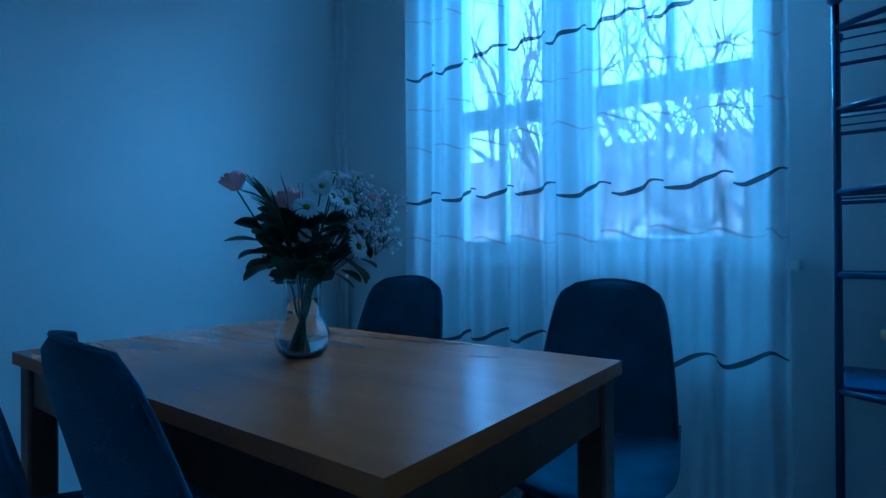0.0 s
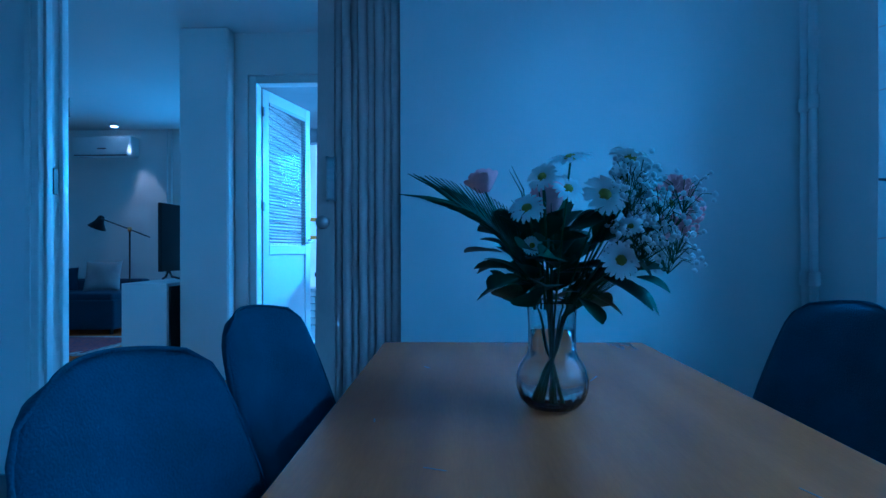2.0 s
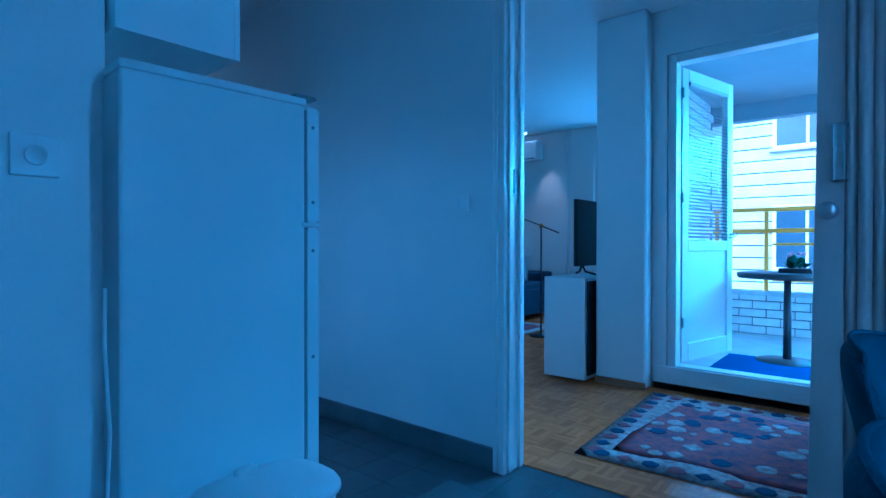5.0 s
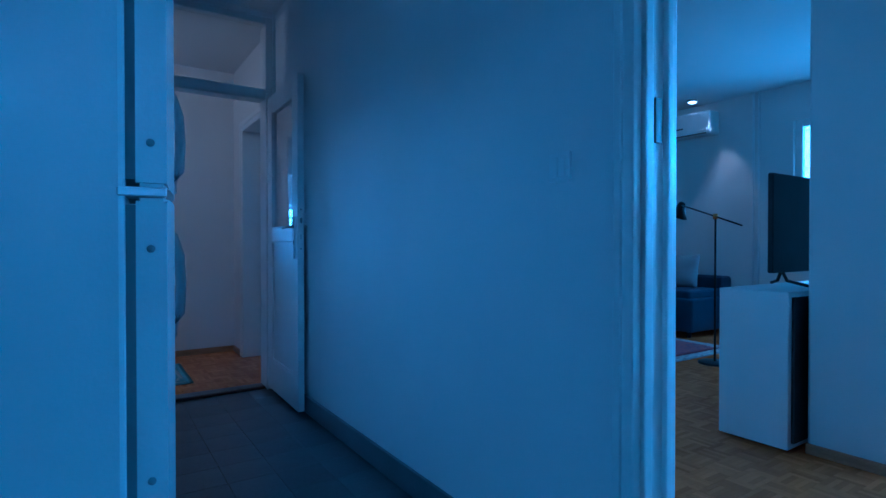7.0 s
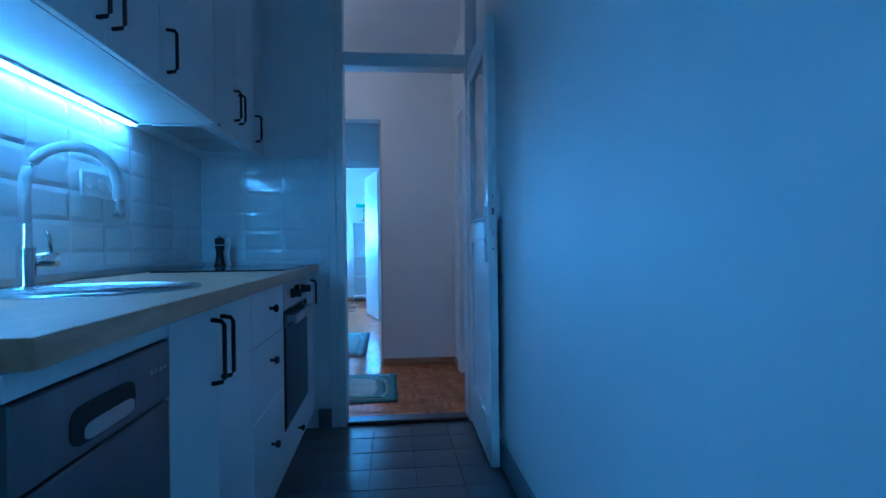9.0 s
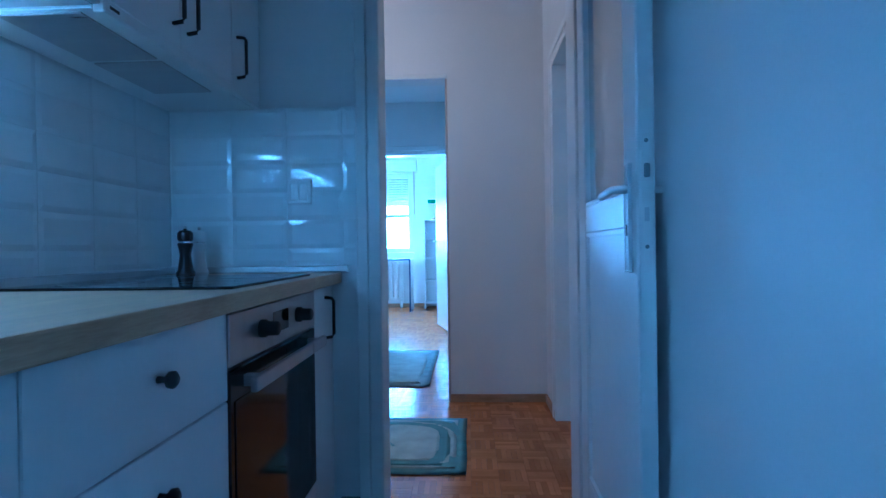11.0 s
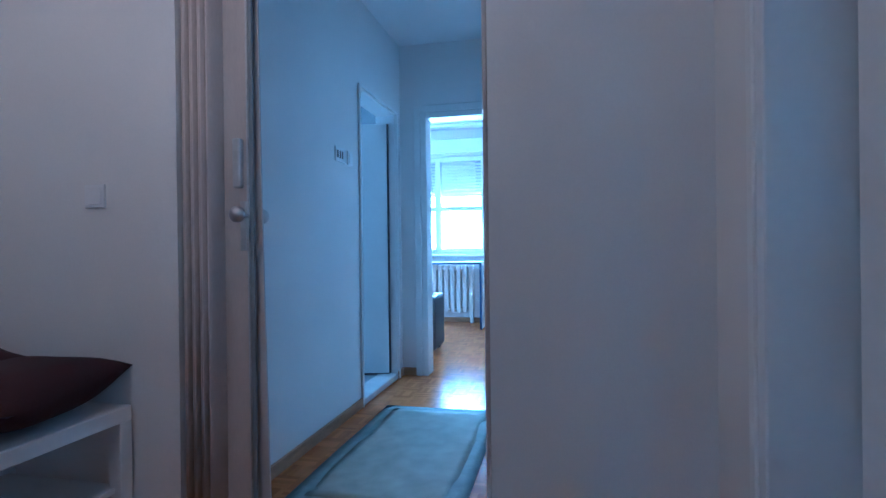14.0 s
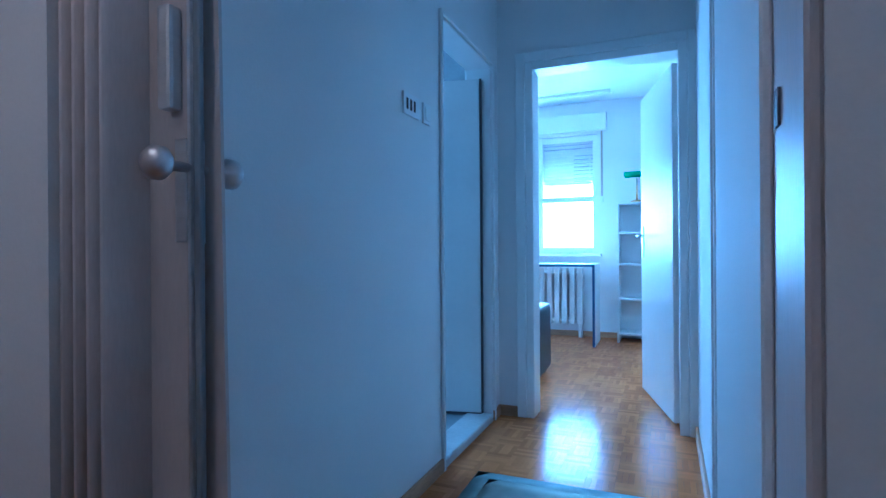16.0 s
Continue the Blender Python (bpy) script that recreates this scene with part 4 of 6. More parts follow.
# palm frond: a curved rib with fanned needles
RIB = [Vector((-0.10 * u, 0.025 + 0.135 * u ** 1.2, 0.185 + 0.22 * u - 0.075 * u * u)) for u in [i / 10 for i in range(11)]]
rib = part("palm_rib", tube(RIB, 0.0020, 6, r_end=0.0009), M_DGREEN, bq)
for i in range(24):
    u = 0.18 + 0.80 * i / 23
    p = RIB[0].lerp(RIB[10], 0) if u <= 0 else RIB[int(u * 10)].lerp(RIB[min(10, int(u * 10) + 1)], u * 10 - int(u * 10))
    for s in (-1, 1):
        d = Vector((rnd.uniform(-0.012, 0.012) + 0.010 * s - 0.03 * u, 0.01 + 0.062 * u + (0.012 if s < 0 else 0), (0.115 - 0.075 * u) if s > 0 else (0.055 - 0.045 * u)))
        part("needle", tube([p, p + d * 0.5 + Vector((0, 0, 0.003)), p + d], 0.0025, 4, r_end=0.0006), M_DGREEN, rib)
for k in range(9):
    t_ = Vector((rnd.uniform(-0.06, 0.02), rnd.uniform(0.0, 0.10), rnd.uniform(0.33, 0.40)))
    part("grass_blade", tube([(t_.x * 0.2, t_.y * 0.4, 0.16), t_ * 0.7 + Vector((0, 0, 0.08)), t_], 0.0017, 4, r_end=0.0004), M_DGREEN, bq)

# metal shelf by the window
sh = thing("metal_shelf", "narrow dark blue steel shelf with curved sides, by the window", "shelf")
SX, SY = -2.19, -2.70
for x in (SX, SX - 0.62):
    for y in (SY, SY - 0.30):
        part("post", tube([(x, y, 0.0), (x, y, 1.56)], 0.0085, 10), M_BLUEM, sh, smooth=True)
        part("finial", lathe([(0.008, 1.56), (0.016, 1.568), (0.016, 1.582), (0.006, 1.592)], 10, at=(x, y, 0)), M_BLUEM, sh, smooth=True)
for z in (0.16, 0.64, 0.915, 1.11, 1.305, 1.50):
    for x in (SX, SX - 0.62):
        part("side_bar", tube([(x, SY, z), (x, SY - 0.30, z)], 0.006, 8), M_BLUEM, sh)
    for y in (SY, SY - 0.30):
        part("front_bar", tube([(SX, y, z), (SX - 0.62, y, z)], 0.0055, 8), M_BLUEM, sh)
    part("bowed_bar", tube([(SX - 0.62 * k / 14, SY + 0.12 * math.sin(math.pi * k / 14) ** 0.8, z + 0.004) for k in range(15)], 0.0075, 8), M_BLUEM, sh, smooth=True)
    if z < 0.7:
        part("shelf_board", box(SX - 0.61, SY - 0.29, z + 0.004, SX - 0.01, SY - 0.01, z + 0.014, 0.002), M_BLUEM, sh)
    else:
        for k in range(2):
            part("shelf_wire", tube([(SX, SY - 0.09 - 0.11 * k, z + 0.004), (SX - 0.62, SY - 0.09 - 0.11 * k, z + 0.004)], 0.0025, 6), M_BLUEM, sh)
bk = thing("wicker_ring", "round woven wicker basket standing on the shelf", "basket", pose(SX - 0.22, SY - 0.12, 1.319))
for k in range(5):
    part("cane", tube([(0.105 * math.cos(a), -0.03 + 0.015 * k + 0.006 * math.sin(6 * a + k), 0.118 + 0.105 * math.sin(a)) for a in [2 * math.pi * i / 28 for i in range(29)]], 0.009, 8), M_WICK, bk, smooth=True)
pt = thing("potted_plant", "small green plant in a pale pot on the shelf", "plant", pose(SX - 0.20, SY - 0.12, 0.929))
part("pot", lathe([(0.03, 0), (0.042, 0.055), (0.044, 0.06), (0.04, 0.06), (0.03, 0.05)], 20), M_PLASTIC, pt, smooth=True)
for k in range(26):
    f = new("leaf", ME_L[k % 3])
    f.parent, f.matrix_local = pt, pose(0, 0, 0.055, 0, -rnd.uniform(15, 80), rnd.uniform(0, 360)) @ Matrix.Scale(rnd.uniform(0.5, 0.85), 4)
bw = thing("storage_bowl", "blue bowl with a pale rim on the shelf", "bowl", pose(SX - 0.2, SY - 0.13, 0.655))
part("body", lathe([(0.06, 0), (0.10, 0.06), (0.112, 0.115), (0.106, 0.115), (0.09, 0.06), (0.05, 0.01)], 28), M_BLUEM, bw, smooth=True)
part("rim", lathe([(0.112, 0.10), (0.118, 0.106), (0.118, 0.122), (0.108, 0.122), (0.108, 0.116)], 28), M_WICK, bw, "pale rim", True)


def wall_plate(name, label, cat, m, w=0.08, h=0.08, rockers=1, holes=0):
    """Socket or switch plate that lies in xz and faces -y."""
    t = thing(name, label, cat, m)
    part("plate", box(-w / 2, -0.010, -h / 2, w / 2, 0.0, h / 2, 0.003, seg=2), M_PLASTIC, t)
    for i in range(rockers):
        cw = (w - 0.02) / rockers
        x = -w / 2 + 0.01 + cw * (i + 0.5)
        part("rocker", box(x - cw / 2 + 0.002, -0.0145, -h / 2 + 0.012, x + cw / 2 - 0.002, -0.0101, h / 2 - 0.012, 0.002), M_PLASTIC, t)
    for i in range(holes):
        x = -w / 2 + w / holes * (i + 0.5)
        r = part("socket_ring", lathe([(0.019, 0), (0.021, 0.0025), (0.017, 0.003), (0.015, 0.0006)], 20), M_PLASTIC, t, smooth=True)
        r.matrix_local = pose(x, -0.010, 0, 90, 0, 0)
        part("hole", box(x - 0.008, -0.0112, -0.002, x - 0.004, -0.0105, 0.002), M_ACCD, r).matrix_parent_inverse = r.matrix_local.inverted()
        part("hole", box(x + 0.004, -0.0112, -0.002, x + 0.008, -0.0105, 0.002), M_ACCD, r).matrix_parent_inverse = r.matrix_local.inverted()
    return t


wall_plate("light_switch", "double white light switch on the kitchen wall", "light switch", pose(0.0, 0.212, 1.215, 0, 0, -90), 0.076, 0.08, 2)
wall_plate("wall_socket", "white socket on the wall beside the fridge", "socket", pose(-1.685, 0.02, 1.20), 0.085, 0.085, 0, 1)

# ---------- kitchen ----------
# fridge-freezer: body, two doors that open towards +x, hinges and pulls
FX0, FX1, FY0, FY1, FZ = -1.525, -1.035, 0.0, 0.545, 1.43
fr = thing("fridge", "white two-door fridge-freezer with a curved front", "fridge", pose(FX1, 0, 0) @ pose(0, 0, 0, 0, 0, -3.5) @ pose(-FX1, 0, 0))
part("body", box(FX0, FY0, 0.03, FX1, FY1, FZ, 0.008, seg=2), M_FRIDGE, fr)
part("top_cap", box(FX0, FY0 - 0.003, FZ, FX1 + 0.004, FY1 + 0.003, FZ + 0.022, 0.006, seg=2), M_FRIDGE, fr)


def fridge_door(z0, z1, label, hz0, hz1):
    n = 12
    prof = [(FX1 + 0.012, FY0 + 0.004)] + [(FX1 + 0.05 + 0.022 * math.sin(math.pi * i / n), FY0 + 0.004 + (FY1 - FY0 - 0.008) * i / n) for i in range(n + 1)] + [(FX1 + 0.012, FY1 - 0.004)]
    bm = rings([[(x, y, z) for x, y in prof] for z in (z0, z1)])
    bmesh.ops.bevel(bm, geom=[e for e in bm.edges if abs(e.verts[0].co.z - e.verts[1].co.z) < 1e-4], offset=0.005, segments=2, affect="EDGES")
    d = part("door", bm, M_FRIDGE, fr, label)
    part("gasket", box(FX1, FY0 + 0.01, z0 + 0.01, FX1 + 0.012, FY1 - 0.01, z1 - 0.01), M_GASKET, d)
    y = FY1 - 0.034
    part("handle", tube([(FX1 + 0.055, y, hz0), (FX1 + 0.084, y, hz0 + 0.006), (FX1 + 0.097, y, hz0 + 0.05), (FX1 + 0.100, y, (hz0 + hz1) / 2), (FX1 + 0.097, y, hz1 - 0.05), (FX1 + 0.084, y, hz1 - 0.006), (FX1 + 0.055, y, hz1)], 0.011, 10), M_FRIDGE, d, "curved white pull", True)
    for z in (z0 + 0.06, z1 - 0.06) if z0 > 1 else (z0 + 0.25, z0 + 0.62, z1 - 0.07):
        part("screw", lathe([(0.0055, 0), (0.0055, 0.002), (0.002, 0.003)], 10), M_GASKET, d).matrix_local = pose(FX1 + 0.03, FY0 + 0.004, z, 90, 0, 0)
    return d


fridge_door(0.06, 1.070, "lower fridge door", 0.80, 1.03)
fridge_door(1.085, FZ, "upper freezer door", 1.12, 1.34)
part("hinge", box(FX1 - 0.01, FY0 - 0.002, 1.071, FX1 + 0.05, FY0 + 0.05, 1.084, 0.002), M_ALU, fr)
part("hinge", box(FX1 - 0.03, FY0 + 0.002, FZ + 0.022, FX1 + 0.045, FY0 + 0.05, FZ + 0.034, 0.004), M_GASKET, fr)
for x in (FX0 + 0.05, FX1 - 0.05):
    for y in (FY0 + 0.05, FY1 - 0.05):
        part("foot", lathe([(0.02, 0), (0.02, 0.031)], 10, at=(x, y, 0)), M_TV, fr)
cb = thing("power_cable", "pale mains cable hanging behind the fridge", "cable")
part("cord", tube([(-1.56, 0.01, 0.92), (-1.565, -0.002, 0.8), (-1.558, -0.012, 0.6), (-1.566, -0.012, 0.4), (-1.552, -0.02, 0.2), (-1.50, -0.045, 0.06), (-1.42, -0.05, 0.005)], 0.004, 6), M_SIL, cb, smooth=True)

# pedal bin beside the fridge
bn = thing("pedal_bin", "white plastic bin with a rounded lid beside the fridge", "bin", pose(-1.262, -0.16, 0))
def oval(rx, ry, z, n=28, p=3.2):
    out = []
    for i in range(n):
        a = 2 * math.pi * i / n
        c, s = math.cos(a), math.sin(a)
        out.append((0.89 * rx * math.copysign(abs(c) ** (2 / p), c), ry * math.copysign(abs(s) ** (2 / p), s), z))
    return out


part("body", rings([oval(0.15, 0.10, 0.0), oval(0.178, 0.118, 0.28), oval(0.186, 0.123, 0.395)]), M_PLASTIC, bn, smooth=True)
part("lid", rings([oval(0.196, 0.133, 0.395), oval(0.198, 0.135, 0.408), oval(0.188, 0.126, 0.424), oval(0.13, 0.08, 0.432)]), M_PLASTIC, bn, "rounded white lid", True)
part("lid_catch", box(-0.03, 0.085, 0.424, 0.03, 0.11, 0.446, 0.005), M_PLASTIC, bn)

# base units along the wall; fronts look to +x
XF, XB = -0.94, -1.50


def knob(parent, y, z):
    k = part("knob", lathe([(0.006, 0), (0.005, 0.012), (0.013, 0.018), (0.014, 0.026), (0.008, 0.031)], 14), M_BLACK, parent, "black knob", True)
    k.matrix_local = pose(XF + 0.018, y, z, 0, 90, 0)


def bow(parent, x, y, z0, z1):
    """A black bow handle that stands on a front looking to +x."""
    part("handle", tube([(x, y, z0), (x + 0.006, y, z0), (x + 0.024, y, z0 + 0.003), (x + 0.030, y, z0 + 0.012), (x + 0.030, y, z1 - 0.012), (x + 0.024, y, z1 - 0.003), (x + 0.006, y, z1), (x, y, z1)], 0.0055, 8), M_BLACK, parent, "black bow handle", True)


def front(parent, nm, y0, y1, z0, z1, x=XF, label=""):
    return part(nm, box(x, y0 + 0.0015, z0 + 0.0015, x + 0.018, y1 - 0.0015, z1 - 0.0015, 0.0018), M_CAB, parent, label)


def base_unit(name, label, y0, y1):
    u = thing(name, label, "cabinet", group="base cabinets")
    part("carcass", box(XB, y0 + 0.001, 0.10, XF - 0.001, y1 - 0.001, 0.86), M_CAB, u)
    part("plinth", box(XF - 0.06, y0 + 0.001, 0.0, XF - 0.045, y1 - 0.001, 0.10), M_CAB, u)
    return u


Y = (0.56, 0.60, 1.19, 1.62, 2.10, 2.72, 2.925)
# dishwasher
dw = thing("dishwasher", "stainless steel dishwasher under the oak worktop", "dishwasher")
part("body", box(XB, 0.580, 0.10, XF - 0.004, 0.996, 0.825), M_DARKST, dw)
part("plinth", box(XF - 0.06, 0.560, 0.0, XF - 0.045, 0.996, 0.10), M_CAB, dw)
part("door", box(XF - 0.004, 0.563, 0.12, XF + 0.02, 0.992, 0.710, 0.003), M_DARKST, dw)
pan = part("control_panel", box(XF - 0.004, 0.563, 0.716, XF + 0.022, 0.992, 0.824, 0.003), M_DARKST, dw)


def pill(y0, y1, z0, z1, x0, x1, n=32):
    cy, cz, ry, rz = (y0 + y1) / 2, (z0 + z1) / 2, (y1 - y0) / 2, (z1 - z0) / 2
    loop = [(cy + ry * math.copysign(abs(math.cos(a)) ** 0.35, math.cos(a)), cz + rz * math.copysign(abs(math.sin(a)) ** 0.6, math.sin(a))) for a in [2 * math.pi * k / n for k in range(n)]]
    return rings([[(x, y, z) for y, z in loop] for x in (x0, x1)])


# Flat dark pill paints the grip hollow's shade; the steel strip paints its reflection.
part("grip_recess", pill(0.672, 0.853, 0.730, 0.786, XF + 0.018, XF + 0.0228), M_TV, pan, "flat dark pill for the shaded hollow of the grip")
part("grip_reflection", pill(0.705, 0.848, 0.732, 0.757, XF + 0.0228, XF + 0.0233), M_STEEL, pan, "bright steel strip put in as a reflection in the grip")
for k in range(4):
    part("button", box(XF + 0.022, 0.905 + 0.018 * k, 0.775, XF + 0.024, 0.916 + 0.018 * k, 0.782), M_ALU, pan)
part("badge", box(XF + 0.022, 0.80, 0.803, XF + 0.0228, 0.85, 0.811), M_GASKET, pan)
part("filler_strip", box(XF - 0.004, 0.560, 0.827, XF + 0.018, 0.996, 0.86, 0.0015), M_CAB, dw)
# sink unit
su = base_unit("sink_cabinet", "white two-door sink cabinet with black bow handles", 0.998, 1.605)
for y0, y1, hy in ((0.998, 1.28, 1.243), (1.28, 1.605, 1.315)):
    d = front(su, "door", y0, y1, 0.10, 0.86)
    bow(d, XF + 0.018, hy, 0.675, 0.825)
# drawers
du = base_unit("drawer_cabinet", "white cabinet with three drawers and black knobs", 1.605, 2.10)
for z0, z1 in ((0.68, 0.86), (0.45, 0.68), (0.10, 0.45)):
    d = front(du, "drawer", 1.605, 2.10, z0, z1)
    knob(d, 1.86, {0.68: 0.782, 0.45: 0.60, 0.10: 0.305}[z0])
# oven
ov = thing("oven", "built-in stainless steel oven with black knobs and dark glass", "oven")
part("body", box(XB, 2.102, 0.10, XF - 0.002, 2.698, 0.86), M_STEEL, ov)
part("plinth", box(XF - 0.06, 2.102, 0, XF - 0.045, 2.698, 0.10), M_CAB, ov)
cp = part("control_panel", box(XF - 0.002, 2.104, 0.745, XF + 0.020, 2.696, 0.852, 0.002), M_STEEL, ov)
for y in (2.27, 2.53):
    part("knob", lathe([(0.021, 0), (0.021, 0.012), (0.017, 0.014), (0.0165, 0.040), (0.012, 0.043)], 20), M_TV, cp, "black round knob", True).matrix_local = pose(XF + 0.020, y, 0.80, 0, 90, 0)
part("display", box(XF + 0.0195, 2.345, 0.775, XF + 0.0215, 2.455, 0.828, 0.0008), M_OVENGL, cp)
od = part("door", box(XF - 0.002, 2.104, 0.26, XF + 0.020, 2.696, 0.738, 0.003), M_OVENGL, ov)
part("glass", box(XF + 0.0195, 2.125, 0.275, XF + 0.0225, 2.675, 0.672, 0.001), M_OVENGL, od)
part("handle", box(XF + 0.050, 2.13, 0.688, XF + 0.066, 2.67, 0.720, 0.006, seg=2), M_STEEL, od)
for y in (2.17, 2.62):
    part("handle_post", box(XF + 0.019, y, 0.692, XF + 0.052, y + 0.02, 0.716), M_STEEL, od)
lower = part("drawer", box(XF - 0.002, 2.104, 0.10, XF + 0.018, 2.696, 0.255, 0.002), M_CAB, ov)
knob(lower, 2.40, 0.18)
# narrow end unit
nu = base_unit("narrow_cabinet", "narrow white end cabinet with a black bow handle", 2.70, 2.93)
d = front(nu, "door", 2.70, 2.925, 0.10, 0.86)
bow(d, XF + 0.018, 2.825, 0.685, 0.82)

# worktop, splash strip, sink, tap, hob
wt = solid("worktop", box(XB, 0.557, 0.862, -0.888, 2.926, 0.90, 0.004, seg=2), M_WORKTOP, "light oak laminate kitchen worktop", "worktop")
sp = thing("splash_strip", "grey upstand strip between worktop and tiles", "upstand")
part("side_strip", box(-1.502, 0.63, 0.9005, -1.482, 2.926, 0.925, 0.004), M_ALU, sp)
part("end_strip", box(-1.482, 2.906, 0.9005, -0.86, 2.928, 0.925, 0.004), M_ALU, sp)
sk = thing("kitchen_sink", "round stainless steel sink set in the worktop", "sink", pose(-1.19, 1.27, 0.9005))
part("rim", lathe([(0.225, 0.0), (0.224, 0.005), (0.205, 0.007), (0.195, 0.003), (0.19, 0.0008)], 48, cap=False), M_SINK, sk, smooth=True)
part("bowl", lathe([(0.1905, 0.0012), (0.183, 0.0009), (0.03, 0.0007), (0.001, 0.0006)], 48), M_SINK, sk, smooth=True)
part("drain", lathe([(0.03, 0.001), (0.028, 0.003), (0.012, 0.0024), (0.001, 0.0024)], 24), M_CHROME, sk, smooth=True)
TXX, TYY = -1.40, 1.36
tp = thing("kitchen_tap", "chrome kitchen tap with a pale arched silicone hose", "tap", pose(TXX, TYY, 0.9005))
part("body", lathe([(0.026, 0), (0.026, 0.006), (0.021, 0.01), (0.021, 0.10), (0.018, 0.104), (0.0135, 0.106), (0.0135, 0.16)], 24), M_CHROME, tp, smooth=True)
part("hose", tube([(0, 0, 0.155), (0, 0, 0.24)] + [(0.0 + 0.095 - 0.095 * math.cos(a), 0.03 * (1 - math.cos(a)), 0.26 + 0.10 * math.sin(a)) for a in [math.pi * i / 16 for i in range(17)]] + [(0.19, 0.06, 0.22)], 0.0135, 14), M_SIL, tp, smooth=True)
part("spout", lathe([(0.0125, 0), (0.015, 0.002), (0.015, 0.042), (0.0138, 0.045)], 18, at=(0.19, 0.06, 0.18)), M_CHROME, tp, smooth=True)
part("side_valve", lathe([(0.014, 0.015), (0.019, 0.03), (0.019, 0.068), (0.014, 0.07)], 18), M_CHROME, tp, smooth=True).matrix_local = pose(0, 0, 0.07, 0, 90, 55)
part("lever", tube([(0.032, 0.045, 0.075), (0.030, 0.043, 0.12), (0.026, 0.038, 0.145)], 0.0055, 8), M_CHROME, tp, smooth=True)
hb = thing("ceramic_hob", "black glass ceramic hob flush on the worktop", "hob")
part("glass", box(-1.44, 2.135, 0.9005, -0.925, 2.68, 0.907, 0.0025), M_HOB, hb)
for x, y, r in ((-1.30, 2.27, 0.09), (-1.30, 2.54, 0.075), (-1.05, 2.27, 0.075), (-1.05, 2.54, 0.095)):
    part("ring", lathe([(r, 0.9071), (r, 0.9073), (r - 0.002, 0.9073), (r - 0.002, 0.9071)], 36, at=(x, y, 0), cap=False), M_GASKET, hb)


def mill(name, label, m, material):
    t = thing(name, label, "pepper mill", m)
    part("body", lathe([(0.029, 0), (0.029, 0.012), (0.024, 0.02), (0.020, 0.045), (0.017, 0.07), (0.021, 0.092), (0.024, 0.102), (0.022, 0.108)], 22), material, t, smooth=True)
    part("head", lathe([(0.019, 0.112), (0.024, 0.120), (0.024, 0.140), (0.017, 0.148), (0.006, 0.150)], 22), material, t, smooth=True)
    part("collar", lathe([(0.0195, 0.108), (0.0195, 0.1125)], 20), M_CHROME, t)
    part("cap", lathe([(0.004, 0.15), (0.007, 0.154), (0.005, 0.162), (0.001, 0.164)], 12), M_CHROME, t, smooth=True)
    return t


mill("pepper_mill", "dark turned wooden pepper mill on the worktop", pose(-1.36, 2.755, 0.9005), M_PEPPER)
mill("salt_mill", "clear and white salt mill behind the pepper mill", pose(-1.355, 2.835, 0.9005), M_PLASTIC)

# wall units
XU, UZ0, UZ1 = -1.19, 1.481, 2.28


def wall_unit(name, label, y0, y1, doors, z0=UZ0):
    u = thing(name, label, "wall cabinet", group="wall cabinets")
    part("carcass", box(XB, y0 + 0.001, z0, XU - 0.001, y1 - 0.001, UZ1), M_CAB, u)
    for a, b, hy in doors:
        d = part("door", box(XU, a + 0.0015, z0 + 0.001, XU + 0.018, b - 0.0015, UZ1 - 0.001, 0.0018), M_CAB, u)
        if hy:
            bow(d, XU + 0.018, hy, z0 + 0.055, z0 + 0.185)
    return u


wall_unit("wall_cabinet", "white wall cabinet above the fridge", 0.12, 0.62, ((0.12, 0.62, 0),), 1.55)
wall_unit("wall_cabinet", "white wall cabinet with one black bow handle", 0.622, 1.02, ((0.622, 1.02, 0.98),))
wall_unit("wall_cabinet", "white two-door wall cabinet with black bow handles", 1.022, 1.60, ((1.022, 1.29, 1.255), (1.29, 1.60, 1.325)))
wall_unit("wall_cabinet", "white wall cabinet with one black bow handle above the sink", 1.602, 2.10, ((1.602, 2.10, 1.652),))
wall_unit("wall_cabinet", "white wall cabinet above the cooker hood", 2.102, 2.70, ((2.102, 2.40, 2.365), (2.40, 2.70, 2.435)), 1.50)
wall_unit("wall_cabinet", "narrow white wall cabinet in the corner", 2.702, 2.925, ((2.702, 2.925, 2.74),))
hd = thing("cooker_hood", "slim pull-out cooker hood under the wall cabinet", "cooker hood")
part("body", box(XB, 2.105, 1.478, XU - 0.005, 2.698, 1.4995, 0.002), M_PLASTIC, hd)
part("front_strip", box(XU - 0.005, 2.105, 1.470, XU + 0.022, 2.698, 1.4995, 0.003), M_PLASTIC, hd)
part("badge", box(XU + 0.0222, 2.12, 1.481, XU + 0.023, 2.15, 1.488), M_BLACK, hd)
for a, b in ((2.12, 2.39), (2.41, 2.68)):
    part("filter", box(XB + 0.09, a, 1.474, XU - 0.04, b, 1.478), M_STEEL, hd)
led = thing("led_light", "bright slim LED strip under the wall cabinets", "light")
part("housing", box(-1.485, 0.70, 1.470, -1.452, 2.09, 1.4845, 0.002), M_ALU, led)
part("diffuser", box(-1.482, 0.71, 1.4665, -1.455, 2.085, 1.470), M_LED, led, "glowing LED diffuser")

# wall tiles: bevelled white tiles in rows, on the long wall and the end wall
M_TW, M_TH = 0.20, 0.10  # stacked, joints in line


